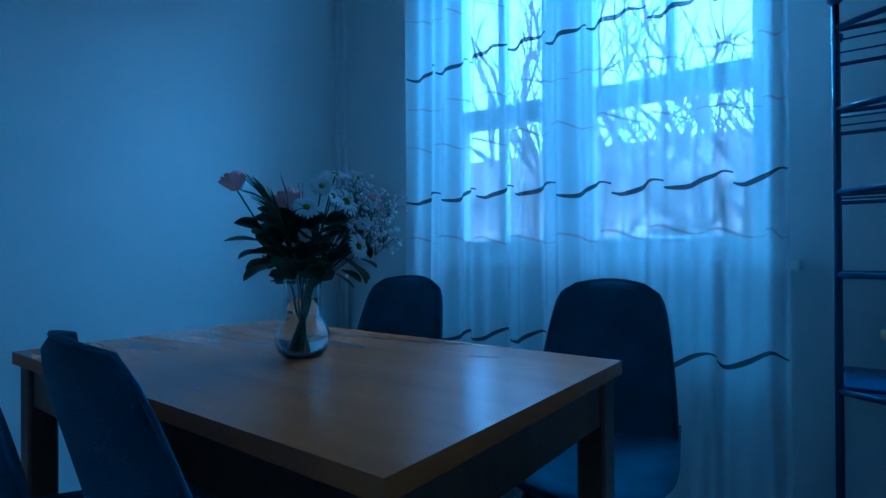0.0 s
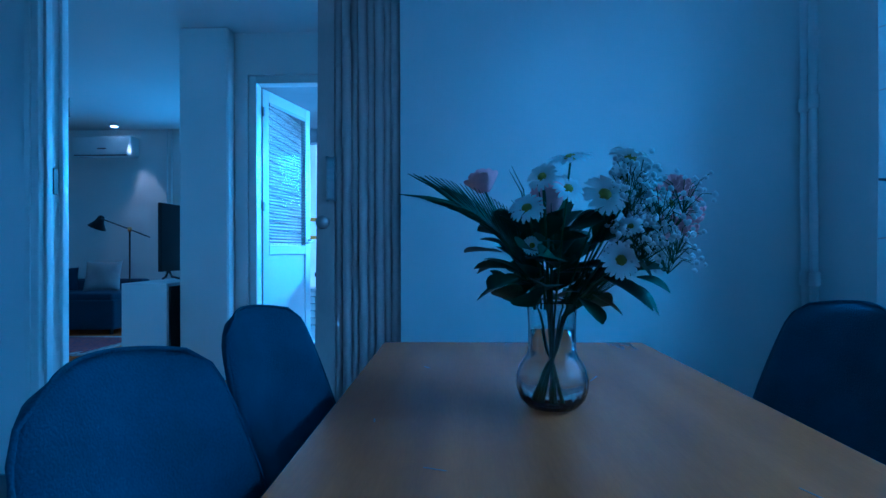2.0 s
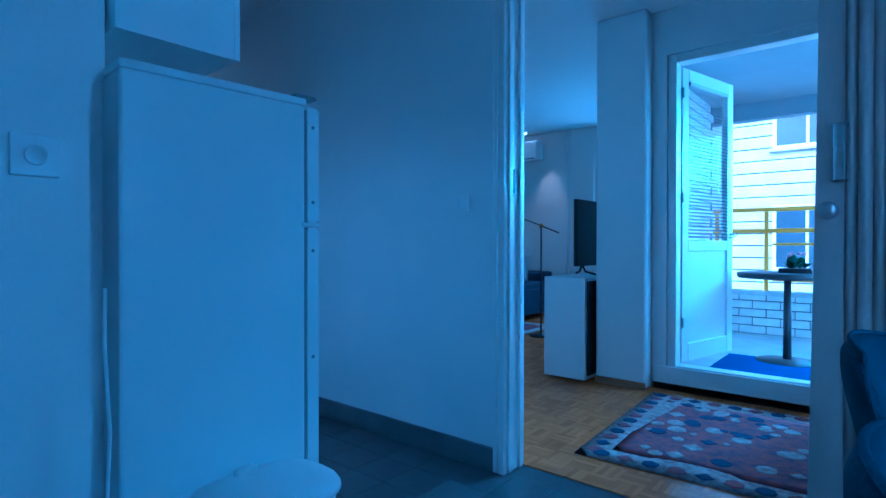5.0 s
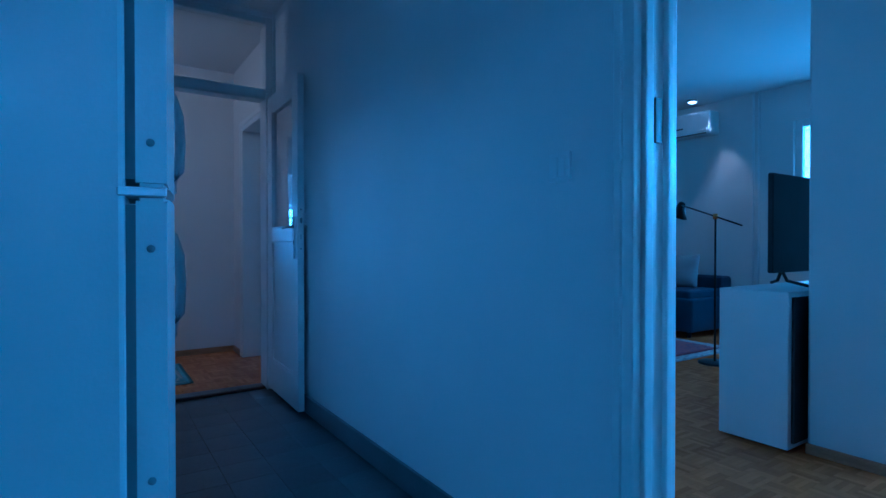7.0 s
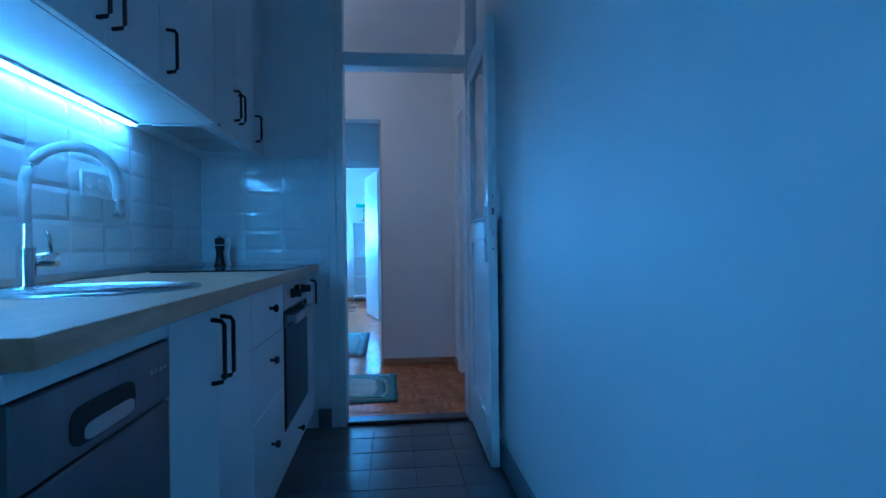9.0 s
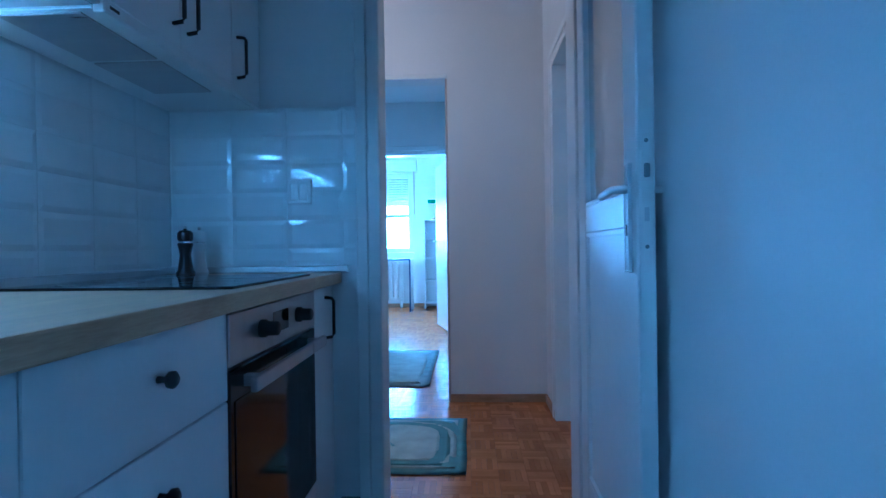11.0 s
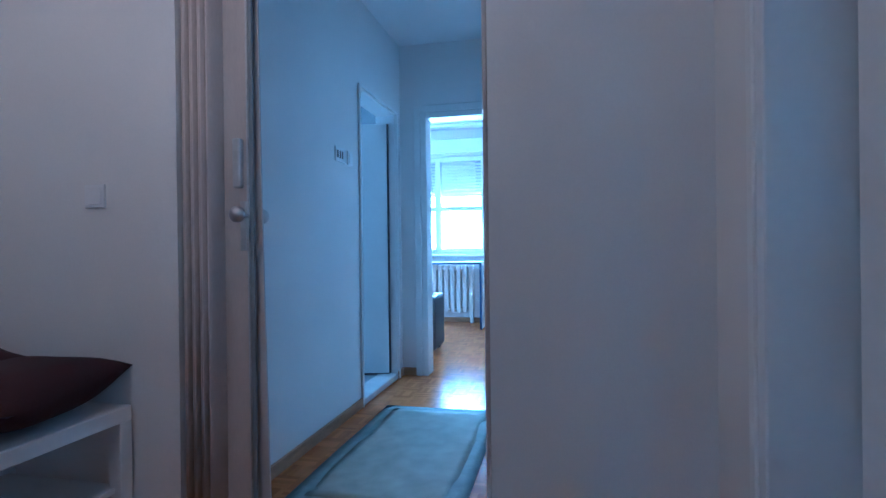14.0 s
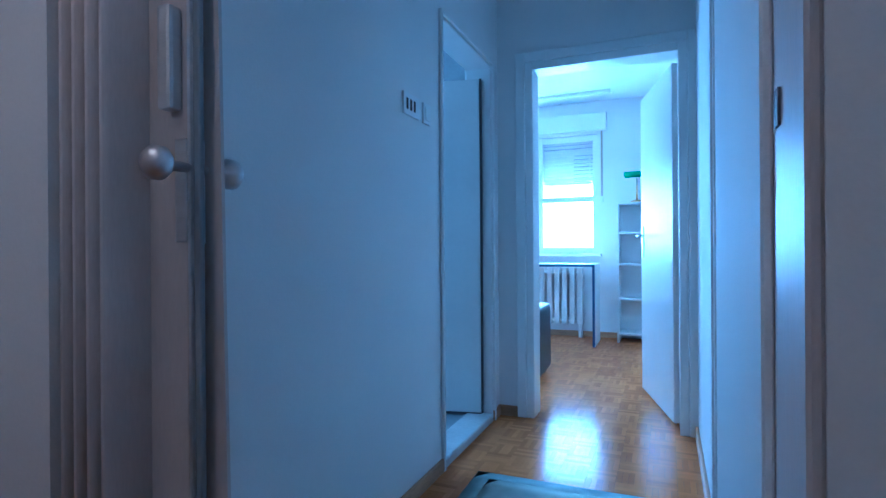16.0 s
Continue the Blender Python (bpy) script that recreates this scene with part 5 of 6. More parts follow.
def tile_mesh(w, h):
    bm = bmesh.new()
    e, b, d = 0.0004, 0.016, 0.0030
    lo = [bm.verts.new(p) for p in ((e, 0, e), (w - e, 0, e), (w - e, 0, h - e), (e, 0, h - e))]
    mid = [bm.verts.new(p) for p in ((e, -0.001, e), (w - e, -0.001, e), (w - e, -0.001, h - e), (e, -0.001, h - e))]
    hi = [bm.verts.new(p) for p in ((b, -d, b), (w - b, -d, b), (w - b, -d, h - b), (b, -d, h - b))]
    for a, c in ((lo, mid), (mid, hi)):
        for i in range(4):
            bm.faces.new((a[i], a[(i + 1) % 4], c[(i + 1) % 4], c[i]))
    bm.faces.new(hi)
    return finish("wall_tile", bm, M_WTILE)


tw = solid("tiles_long_wall", box(-1.51, 0.56, 0.925, -1.505, 2.93, 1.485), M_WGROUT, "white bevelled tile splashback behind the worktop", "tiled splashback", "structure")
te = solid("tiles_end_wall", box(-1.505, 2.925, 0.925, -0.80, 2.93, 1.485), M_WGROUT, "white bevelled tile splashback beside the cooker", "tiled splashback", "structure")
T_ME = {}


def tiled(parent, run0, run1, z0, z1, place, first=0.2):
    r, z = 0, z0
    while z < z1 - 0.02:
        h = min(0.059 if r == 0 else M_TH, z1 - z)
        a = run0
        w = first
        while a < run1 - 0.01:
            w_ = min(w, run1 - a)
            if w_ > 0.03 and h > 0.03:
                key = (round(w_, 3), round(h, 3))
                if key not in T_ME:
                    T_ME[key] = tile_mesh(w_, h)
                ob = new("tile", T_ME[key])
                ob.parent = parent
                ob.matrix_local = place(a, z)
            a += w
            w = M_TW
        z += h
        r += 1


tiled(tw, -2.93, -0.56, 0.927, 1.485, lambda a, z: pose(-1.505, -a, z, 0, 0, -90) @ Matrix.Diagonal((1, -1, 1, 1)))
tiled(te, -1.497, -0.80, 0.927, 1.485, lambda a, z: pose(a, 2.925, z), 0.019 + 0.2)
wall_plate("wall_sockets", "white triple socket on the tiled splashback", "socket", pose(-1.498, 1.885, 1.215, 0, 0, 90), 0.22, 0.085, 0, 3)
wall_plate("cooker_switch", "white double switch on the end wall tiles", "light switch", pose(-1.03, 2.918, 1.185), 0.085, 0.085, 2)

# ---------- hall and corridor ----------


def rug(name, label, x0, y0, x1, y1, edge, inner, outer, turn=0.0, rim=0.0):
    cx, cy = (x0 + x1) / 2, (y0 + y1) / 2
    w, h = (x1 - x0) / 2, (y1 - y0) / 2
    t = thing(name, label, "rug", pose(cx, cy, 0.001, 0, 0, turn))

    def sheet(a, b, z, lift):
        rr = random.Random(int(a * 1000))
        nx, ny = 14, 20
        return bowed(lambda u, v: ((2 * u - 1) * a + 0.002 * math.sin(9 * v + w * 20), (2 * v - 1) * b + 0.002 * math.sin(8 * u), z + (lift + 0.002 * math.sin(u * 7 + v * 11)) * min(1, 12 * u * (1 - u)) * min(1, 12 * v * (1 - v))), lambda u, v: ((2 * u - 1) * a, (2 * v - 1) * b, 0.0005), nx, ny)

    part("border", sheet(w, h, 0.004, 0.006), outer, t, smooth=True)
    if rim:
        part("pale_line", sheet(w - edge, h - edge, 0.0098, 0.0008), inner, t, smooth=True)
        part("inner_border", sheet(w - edge - 0.03, h - edge - 0.03, 0.0108, 0.0008), outer, t, smooth=True)
        part("field", sheet(w - edge - rim, h - edge - rim, 0.0118, 0.0012), inner, t, smooth=True)
    else:
        part("field", sheet(w - edge, h - edge, 0.0095, 0.0035), inner, t, smooth=True)
    return t


rug("hall_rug", "small pale rug with green borders on the hall parquet", -1.02, 3.35, -0.46, 4.11, 0.05, M_RUGP, M_RUGE, rim=0.085)
rug("corridor_rug", "pale green rug with a green border on the corridor parquet", -1.455, 4.81, -0.73, 6.14, 0.07, M_RUGP, M_RUGE2)

lt = thing("side_table", "small square white side table in the hall", "side table", pose(-2.065, 4.175, 0))
part("tabletop", box(-0.275, -0.275, 0.43, 0.275, 0.275, 0.48, 0.003), M_GLOSS, lt)
for sx in (-1, 1):
    for sy in (-1, 1):
        part("leg", box(sx * 0.25 - 0.025, sy * 0.25 - 0.025, 0, sx * 0.25 + 0.025, sy * 0.25 + 0.025, 0.43, 0.003), M_GLOSS, lt)


part("lower_shelf", box(-0.25, -0.25, 0.195, 0.25, 0.25, 0.215, 0.002), M_GLOSS, lt)


def cushion(name, label, m, a, b, th, material, group=""):
    def side(s):
        return lambda u, v: (a * (2 * u - 1) * (1 - 0.07 * (1 - (2 * v - 1) ** 2)), b * (2 * v - 1) * (1 - 0.07 * (1 - (2 * u - 1) ** 2)), s * th * (max(0, 1 - (2 * u - 1) ** 4) * max(0, 1 - (2 * v - 1) ** 4)) ** 0.6 + 0.006 * math.sin(9 * u + 5 * v))
    return solid(name, bowed(side(1), side(-1), 18, 18), material, label, "cushion", group=group, smooth=True, m=m)


cushion("velvet_cushion", "dark maroon velvet cushion lying on the white side table", pose(-2.03, 4.20, 0.568, 4, -5, 6), 0.265, 0.235, 0.088, M_VELVET)
cushion("velvet_cushion", "dark maroon velvet cushion leaning at the wall", pose(-2.30, 4.21, 0.63, 6, 8, -8), 0.22, 0.2, 0.06, M_VELVET)
wall_plate("hall_switch", "white single light switch on the hall wall", "light switch", pose(-1.935, 4.46, 1.195), 0.082, 0.082, 1)
p4 = wall_plate("corridor_switches", "white switch panel with three toggles and a rocker", "light switch", pose(-1.61, 5.79, 1.545, 0, 0, 90), 0.135, 0.085, 0)
for k in range(3):
    part("toggle", box(-0.05 + 0.032 * k, -0.0135, -0.022, -0.036 + 0.032 * k, -0.0101, 0.022, 0.002), M_ACCD, p4, "dark toggle")
wall_plate("bathroom_switch", "white rocker switch beside the bathroom door", "light switch", pose(-1.61, 5.935, 1.545, 0, 0, 90), 0.07, 0.085, 1)
dm = thing("ceiling_lamp", "flat round opal ceiling lamp in the corridor, unlit", "ceiling lamp", pose(-1.07, 5.98, H))
part("shade", lathe([(0.115, 0.0), (0.118, -0.03), (0.10, -0.06), (0.06, -0.075), (0.002, -0.08)], 32), M_PLASTIC, dm, smooth=True)
part("ring", lathe([(0.125, 0.0), (0.125, -0.018), (0.114, -0.018), (0.114, 0.0)], 32, cap=False), M_PLASTIC, dm)
hl = thing("hall_lamp", "small opal ceiling lamp in the hall", "ceiling lamp", pose(-1.45, 3.42, H))
part("rose", lathe([(0.05, 0.0), (0.045, -0.03), (0.012, -0.04), (0.012, -0.10)], 20), M_PLASTIC, hl, smooth=True)

# ---------- bedroom ----------
w2 = thing("window_2", "white bedroom window with a half lowered roller shutter", "window", kind="structure")
for x0, x1 in ((-2.72, -2.66), (-2.08, -2.0), (-1.44, -1.38)):
    part("window_frame", box(x0, 10.05, 0.92, x1, 10.12, 2.24, 0.004), M_GLOSS, w2)
for z0, z1 in ((0.92, 0.99), (1.50, 1.56), (2.17, 2.24)):
    for a, b in ((-2.66, -2.08), (-2.0, -1.44)):
        part("window_frame", box(a, 10.05, z0, b, 10.12, z1, 0.004), M_GLOSS, w2)
for a, b in ((-2.66, -2.08), (-2.0, -1.44)):
    g = part("pane", box(a, 10.082, 0.99, b, 10.088, 2.17), M_GLASS, w2)
    g.visible_shadow = False
part("window_sill", box(-2.76, 9.90, 0.885, -1.34, 10.05, 0.92, 0.006), M_GLOSS, w2)
part("shutter_box", box(-2.85, 9.93, 2.27, -1.28, 10.0, 2.46, 0.006), M_GLOSS, w2)
rs = thing("roller_shutter", "white roller shutter lowered over the upper window", "roller shutter")
for k in range(13):
    z = 1.70 + 0.042 * k
    part("slat", box(-2.70, 10.135, z, -1.40, 10.147, z + 0.036, 0.004), M_SHUT, rs)
st = thing("shutter_strap", "narrow roller strap beside the bedroom window", "strap")
part("band", box(-1.345, 9.990, 1.55, -1.325, 9.996, 2.27), M_STRAP, st)
part("guide", box(-1.35, 9.985, 1.48, -1.32, 10.0, 1.55, 0.003), M_PLASTIC, st)
cr = thing("bedroom_curtain_rail", "white double curtain rail under the ceiling", "curtain rail")
part("rail", box(-3.2, 9.60, 2.565, -1.20, 9.68, 2.60, 0.004), M_PLASTIC, cr)

rd = thing("radiator", "cream cast-iron column radiator under the window", "radiator")
for k in range(11):
    x = -2.42 + 0.083 * k
    s = part("section", box(x, 9.86, 0.14, x + 0.058, 9.885, 0.77, 0.010, seg=2), M_RADI, rd)
    part("column", box(x, 9.93, 0.14, x + 0.058, 9.955, 0.77, 0.010, seg=2), M_RADI, s)
for z in (0.18, 0.71):
    part("header_tube", tube([(-2.42, 9.907, z), (-1.53, 9.907, z)], 0.026, 10), M_RADI, rd, smooth=True)
for x in (-2.38, -1.56):
    part("foot", box(x - 0.02, 9.87, 0.0, x + 0.02, 9.95, 0.142, 0.006), M_RADI, rd)

dk = thing("desk", "white desk with dark blue edges in front of the radiator", "desk")
part("desktop", box(-2.5, 9.35, 0.795, -1.342, 9.80, 0.818, 0.002), M_GLOSS, dk)
part("edge_band", box(-2.5, 9.344, 0.794, -1.342, 9.3495, 0.819), M_DESKEDGE, dk, "dark blue edge band")
part("side_panel", box(-1.364, 9.35, 0, -1.342, 9.80, 0.795, 0.002), M_GLOSS, dk)
part("edge_band", box(-1.365, 9.344, 0, -1.341, 9.3495, 0.794), M_DESKEDGE, dk)
part("side_panel", box(-2.5, 9.35, 0, -2.478, 9.80, 0.795, 0.002), M_GLOSS, dk)

bc = thing("bookcase", "empty open white bookcase against the bedroom wall", "bookcase")
BX0, BX1, BY0, BY1 = -1.16, -0.56, 9.70, 9.975
for x in (BX0, BX1 - 0.02):
    part("side_panel", box(x, BY0, 0, x + 0.02, BY1, 1.45, 0.002), M_GLOSS, bc)
for z in (0.08, 0.44, 0.80, 1.12, 1.43):
    part("shelf_board", box(BX0 + 0.02, BY0, z, BX1 - 0.02, BY1, z + 0.02, 0.002), M_GLOSS, bc)
part("back_panel", box(BX0 + 0.002, BY1 + 0.0005, 0.01, BX1 - 0.002, BY1 + 0.006, 1.45), M_GLOSS, bc)

bl = thing("bankers_lamp", "brass desk lamp with a green glass shade on the bookcase", "lamp", pose(-0.965, 9.80, 1.4505))
part("base", lathe([(0.072, 0), (0.074, 0.008), (0.058, 0.018), (0.03, 0.026), (0.012, 0.034)], 24), M_BRASS, bl, smooth=True)
part("stem", lathe([(0.009, 0.03), (0.012, 0.07), (0.007, 0.10), (0.007, 0.25)], 14), M_BRASS, bl, smooth=True)
bm = bmesh.new()
prof = [(0.075 * math.cos(a), 0.055 * math.sin(a)) for a in [math.pi * i / 12 for i in range(13)]]
inn = [(0.068 * math.cos(a), 0.048 * math.sin(a)) for a in [math.pi * (12 - i) / 12 for i in range(13)]]
part("shade", rings([[(x, y, 0.27 + z) for y, z in prof + inn] for x in (-0.125, -0.11, 0.11, 0.125)], bm), M_GSHADE, bl, "green glass shade", True)
part("switch_cord", tube([(0.05, 0, 0.02), (0.09, -0.02, 0.06), (0.12, -0.01, 0.02), (0.15, 0.02, 0.003)], 0.003, 6), M_BLACK, bl, smooth=True)

sc = thing("suitcase", "dark grey upright suitcase with a carry handle on the bedroom floor", "suitcase", pose(-1.70, 7.93, 0, 0, 0, 2))
part("shell", box(-0.17, -0.24, 0.045, 0.17, 0.24, 0.55, 0.04, seg=4), M_SUIT, sc, smooth=True)
part("seam", box(-0.006, -0.242, 0.05, 0.006, 0.242, 0.551, 0.003), M_ACCD, sc)
part("handle", tube([(0, -0.09, 0.548), (0, -0.085, 0.582), (0, -0.05, 0.592), (0, 0.05, 0.592), (0, 0.085, 0.582), (0, 0.09, 0.548)], 0.010, 8), M_BLACK, sc, smooth=True)
for sx in (-0.12, 0.12):
    for sy in (-0.19, 0.19):
        part("wheel", lathe([(0.012, -0.012), (0.024, -0.008), (0.024, 0.008), (0.012, 0.012)], 14), M_TV, sc).matrix_local = pose(sx, sy, 0.024, 0, 90, 0)

# ---------- living room ----------
tc = thing("tv_cabinet", "white low cabinet standing beside the pillar", "cabinet")
part("carcass", box(1.69, 0.385, 0.02, 3.1, 0.72, 0.775, 0.003), M_CAB, tc)
# Black sheet put in as the shade of the gap behind the cabinet.
part("back_panel", box(1.72, 0.372, 0.05, 3.08, 0.3845, 0.75), M_TV, tc, "dark sheet for the shaded gap behind the cabinet")
part("plinth", box(1.74, 0.45, 0, 3.05, 0.70, 0.02), M_TV, tc)
tv = thing("television", "black flat-screen television on a stand on the white cabinet", "television")
part("screen_case", box(2.03, 0.615, 0.845, 3.0, 0.645, 1.395, 0.006), M_TV, tv)
part("screen", box(2.045, 0.6455, 0.862, 2.985, 0.648, 1.38), M_HOB, tv)
for x in (2.16, 2.86):
    part("foot", tube([(x - 0.06, 0.47, 0.782), (x, 0.60, 0.80), (x, 0.63, 0.86)], 0.009, 8), M_TV, tv)
    part("foot", tube([(x + 0.06, 0.71, 0.782), (x, 0.65, 0.80), (x, 0.63, 0.86)], 0.009, 8), M_TV, tv)
ac = thing("air_conditioner", "white wall-mounted air conditioner under the ceiling", "air conditioner")
part("body", box(4.90, 2.64, 2.29, 5.10, 3.46, 2.56, 0.03, seg=3), M_PLASTIC, ac)
part("flap", box(4.892, 2.68, 2.305, 4.905, 3.42, 2.34, 0.004), M_PLASTIC, ac)
part("outlet", box(4.893, 2.69, 2.292, 4.91, 3.41, 2.304), M_ACCD, ac, "dark air outlet")
part("badge", box(4.8985, 2.98, 2.38, 4.8995, 3.10, 2.395), M_ACCD, ac)
for y in (2.18, 2.24):
    p = thing("wall_pipe", "thin white heating pipe on the living room wall", "pipe", group="living pipes")
    part("pipe", tube([(5.07, y, 0), (5.07, y, HL)], 0.011, 8), M_PLASTIC, p, smooth=True)
lp = thing("floor_lamp", "black swing-arm floor lamp with brass joints", "floor lamp", pose(3.30, 1.66, 0.0))
part("base", lathe([(0.13, 0), (0.13, 0.012), (0.12, 0.018), (0.01, 0.02)], 28), M_BLACK, lp, smooth=True)
part("pole", tube([(0, 0, 0.018), (0, 0, 1.22)], 0.009, 8), M_BLACK, lp, smooth=True)
ar = part("arm", tube([(-0.12, -0.28, 1.15), (0, 0, 1.235), (0.13, 0.40, 1.36)], 0.007, 8), M_BLACK, lp, smooth=True)
part("joint", lathe([(0.02, -0.022), (0.022, 0), (0.02, 0.022)], 14, at=(0, 0, 1.235)), M_BRASS, lp, "brass joint", True)
part("shade", lathe([(0.012, 0.14), (0.03, 0.13), (0.045, 0.07), (0.09, 0.0), (0.086, 0.0), (0.04, 0.065)], 24), M_BLACK, ar, "black conical shade", True).matrix_local = pose(0.15, 0.45, 1.26, 25, 0, 0)
sf = thing("sofa", "dark blue fabric corner sofa along the living room wall", "sofa")
part("seat_base", box(4.20, 2.42, 0.06, 5.05, 4.15, 0.42, 0.03, seg=3), M_SOFA, sf)
part("seat_cushion", box(4.22, 2.46, 0.40, 4.90, 3.2, 0.50, 0.04, seg=3), M_SOFA, sf)
part("seat_cushion", box(4.22, 3.22, 0.40, 4.90, 4.12, 0.50, 0.04, seg=3), M_SOFA, sf)
part("backrest", box(4.86, 2.46, 0.40, 5.06, 4.12, 0.64, 0.05, seg=3), M_SOFA, sf)
for x in (4.28, 4.98):
    for y in (2.50, 4.05):
        part("leg", lathe([(0.02, 0), (0.025, 0.07)], 10, at=(x, y, 0)), M_BLACK, sf)
cushion("sofa_cushion", "pale grey cushion with dark piping on the sofa", pose(4.72, 2.90, 0.69, 75, 0, -78), 0.22, 0.20, 0.06, M_CUSH)
cushion("sofa_cushion", "blue cushion leaning on the sofa", pose(4.76, 3.45, 0.64, 78, 0, -60), 0.16, 0.16, 0.05, M_SOFA)
ct = thing("coffee_table", "round white coffee table on the rug", "coffee table", pose(3.4, 3.15, 0.012))
part("tabletop", lathe([(0.30, 0.47), (0.305, 0.48), (0.30, 0.49)], 36), M_GLOSS, ct, smooth=True)
for k in range(3):
    a = 2.1 * k + 0.4
    part("leg", tube([(0.18 * math.cos(a), 0.18 * math.sin(a), 0.47), (0.26 * math.cos(a), 0.26 * math.sin(a), 0)], 0.014, 8), M_WORKTOP, ct)
rug("living_rug", "patterned red and blue rug by the sofa", 2.9, 1.85, 4.1, 3.7, 0.12, M_PERS, M_PERSB)
pr = rug("persian_rug", "patterned persian rug with a pale border and fringe", 0.45, -1.55, 1.78, -0.12, 0.14, M_PERS, M_PERSB, turn=3)
rnd = random.Random(8)
for k in range(60):
    y = -0.71 + 1.42 * k / 59
    part("fringe", tube([(0.663, y, 0.006), (0.70 + rnd.uniform(-0.008, 0.008), y + rnd.uniform(-0.012, 0.012), 0.004)], 0.0025, 4), M_PERSB, pr)
M_NAVY = mat("navy_rug_wool", (0.05, 0.06, 0.14), 0.95, vary=0.2, scale=30, fine=260, bump=0.2)
for k in range(46):
    u = k / 46 * 4
    side, q = int(u), (u - int(u)) * 2 - 1
    x, y = ((q * 0.62, -0.645), (0.595, q * 0.66), (-q * 0.62, 0.645), (-0.595, -q * 0.66))[side]
    part("border_motif", lathe([(0.042, 0.0095), (0.038, 0.0125), (0.001, 0.0127)], (4, 6, 8)[k % 3], at=(x, y, 0)), (M_PERS, M_NAVY)[k % 2], pr)
for k in range(70):
    x, y = rnd.uniform(-0.48, 0.48), rnd.uniform(-0.53, 0.53)
    r = rnd.uniform(0.02, 0.055)
    part("motif", lathe([(r, 0.0135), (r * 0.9, 0.0158), (0.001, 0.0159)], rnd.choice((4, 6, 8)), at=(x, y, 0)), M_NAVY if k % 3 == 0 else M_PERSB, pr)
tr = thing("ceiling_spots", "small black spotlight hung on two thin stems from the ceiling", "ceiling light")
part("ceiling_plate", box(3.47, 2.52, HL - 0.012, 3.65, 2.64, HL, 0.003), M_ALU, tr)
for y in (2.49, 2.66):
    part("stem", tube([(3.56, y, HL), (3.56, y, HL - 0.20)], 0.005, 6), M_BLACK, tr)
part("cross_bar", tube([(3.56, 2.48, HL - 0.2), (3.56, 2.67, HL - 0.2)], 0.006, 6), M_BLACK, tr)
s_ = part("spot", lathe([(0.042, -0.27), (0.045, -0.23), (0.02, -0.2)], 16, at=(3.56, 2.58, HL)), M_ALU, tr, smooth=True)
part("bulb", lathe([(0.036, -0.272), (0.036, -0.2695)], 14, at=(3.56, 2.58, HL)), glow("cool_bulb_light", (0.7, 0.95, 1.0), 3), s_)
dl = thing("downlight", "small round lit downlight under the ceiling by the air conditioner", "ceiling light", pose(4.80, 2.80, HL))
part("ring", lathe([(0.06, 0), (0.06, -0.02), (0.045, -0.022)], 20), M_ALU, dl, smooth=True)
part("bulb", lathe([(0.044, -0.021), (0.04, -0.03), (0.002, -0.034)], 18), glow("spot_bulb_light", (1.0, 0.85, 0.65), 5), dl, smooth=True)
w3 = thing("window_3", "white living room window", "window", kind="structure")
for y0, y1, z0, z1 in ((0.95, 1.02, 0.9, 2.3), (1.78, 1.85, 0.9, 2.3), (1.02, 1.78, 0.9, 0.97), (1.02, 1.78, 2.23, 2.3)):
    part("window_frame", box(5.14, y0, z0, 5.21, y1, z1, 0.004), M_GLOSS, w3)
g = part("pane", box(5.172, 1.02, 0.97, 5.178, 1.78, 2.23), M_GLASS, w3)
g.visible_shadow = False

# balcony door, opened outwards
bf = thing("balcony_door_frame", "white balcony door frame with a raised sill", "door frame", kind="structure")
for y0, y1, z0, z1 in ((-0.18, -0.12, 0.13, 2.36), (-1.25, -1.19, 0.13, 2.36), (-1.19, -0.18, 2.30, 2.36), (-1.19, -0.18, 0.13, 0.17)):
    part("post" if z1 - z0 > 1 else "rail", box(1.945, y0, z0, 2.055, y1, z1, 0.005), M_GLOSS, bf)
part("sill", box(1.905, -1.30, 0.0, 1.92, -0.04, 0.165, 0.004), M_GLOSS, bf)
bdl = thing("balcony_door", "open white balcony door with a venetian blind behind its glass", "door", pose(2.06, -0.165, 0.175, 0, 0, -14))
DW, DH = 0.74, 2.12
for a, b, za, zb, nm in ((0, 0.085, 0, DH, "stile"), (DW - 0.085, DW, 0, DH, "stile"), (0.085, DW - 0.085, DH - 0.09, DH, "top_rail"), (0.085, DW - 0.085, 0.80, 0.88, "middle_rail"), (0.085, DW - 0.085, 0, 0.13, "bottom_rail")):
    part(nm, box(a, -0.025, za, b, 0.025, zb, 0.004), M_GLOSS, bdl)
part("lower_panel", box(0.08, -0.010, 0.125, DW - 0.08, 0.010, 0.805), M_GLOSS, bdl)
g = part("pane", box(0.08, 0.008, 0.875, DW - 0.08, 0.013, DH - 0.085), M_GLASS, bdl)
g.visible_shadow = False
vb = part("blind_head", box(0.09, -0.034, DH - 0.115, DW - 0.09, -0.012, DH - 0.09, 0.002), M_ALU, bdl)
me = finish("blind_slat", box(0.092, -0.0125, -0.0007, DW - 0.092, 0.0125, 0.0007), M_DARKST)
for k in range(44):
    o = new("blind_slat", me)
    o.parent = vb
    o.matrix_local = pose(0, -0.024, 0.905 + 0.0255 * k, 28, 0, 0)
part("handle", tube([(DW - 0.04, -0.025, 0.93), (DW - 0.04, -0.06, 0.93), (DW - 0.04, -0.066, 0.92), (DW - 0.13, -0.066, 0.90)], 0.009, 8), M_ALU, bdl, smooth=True)
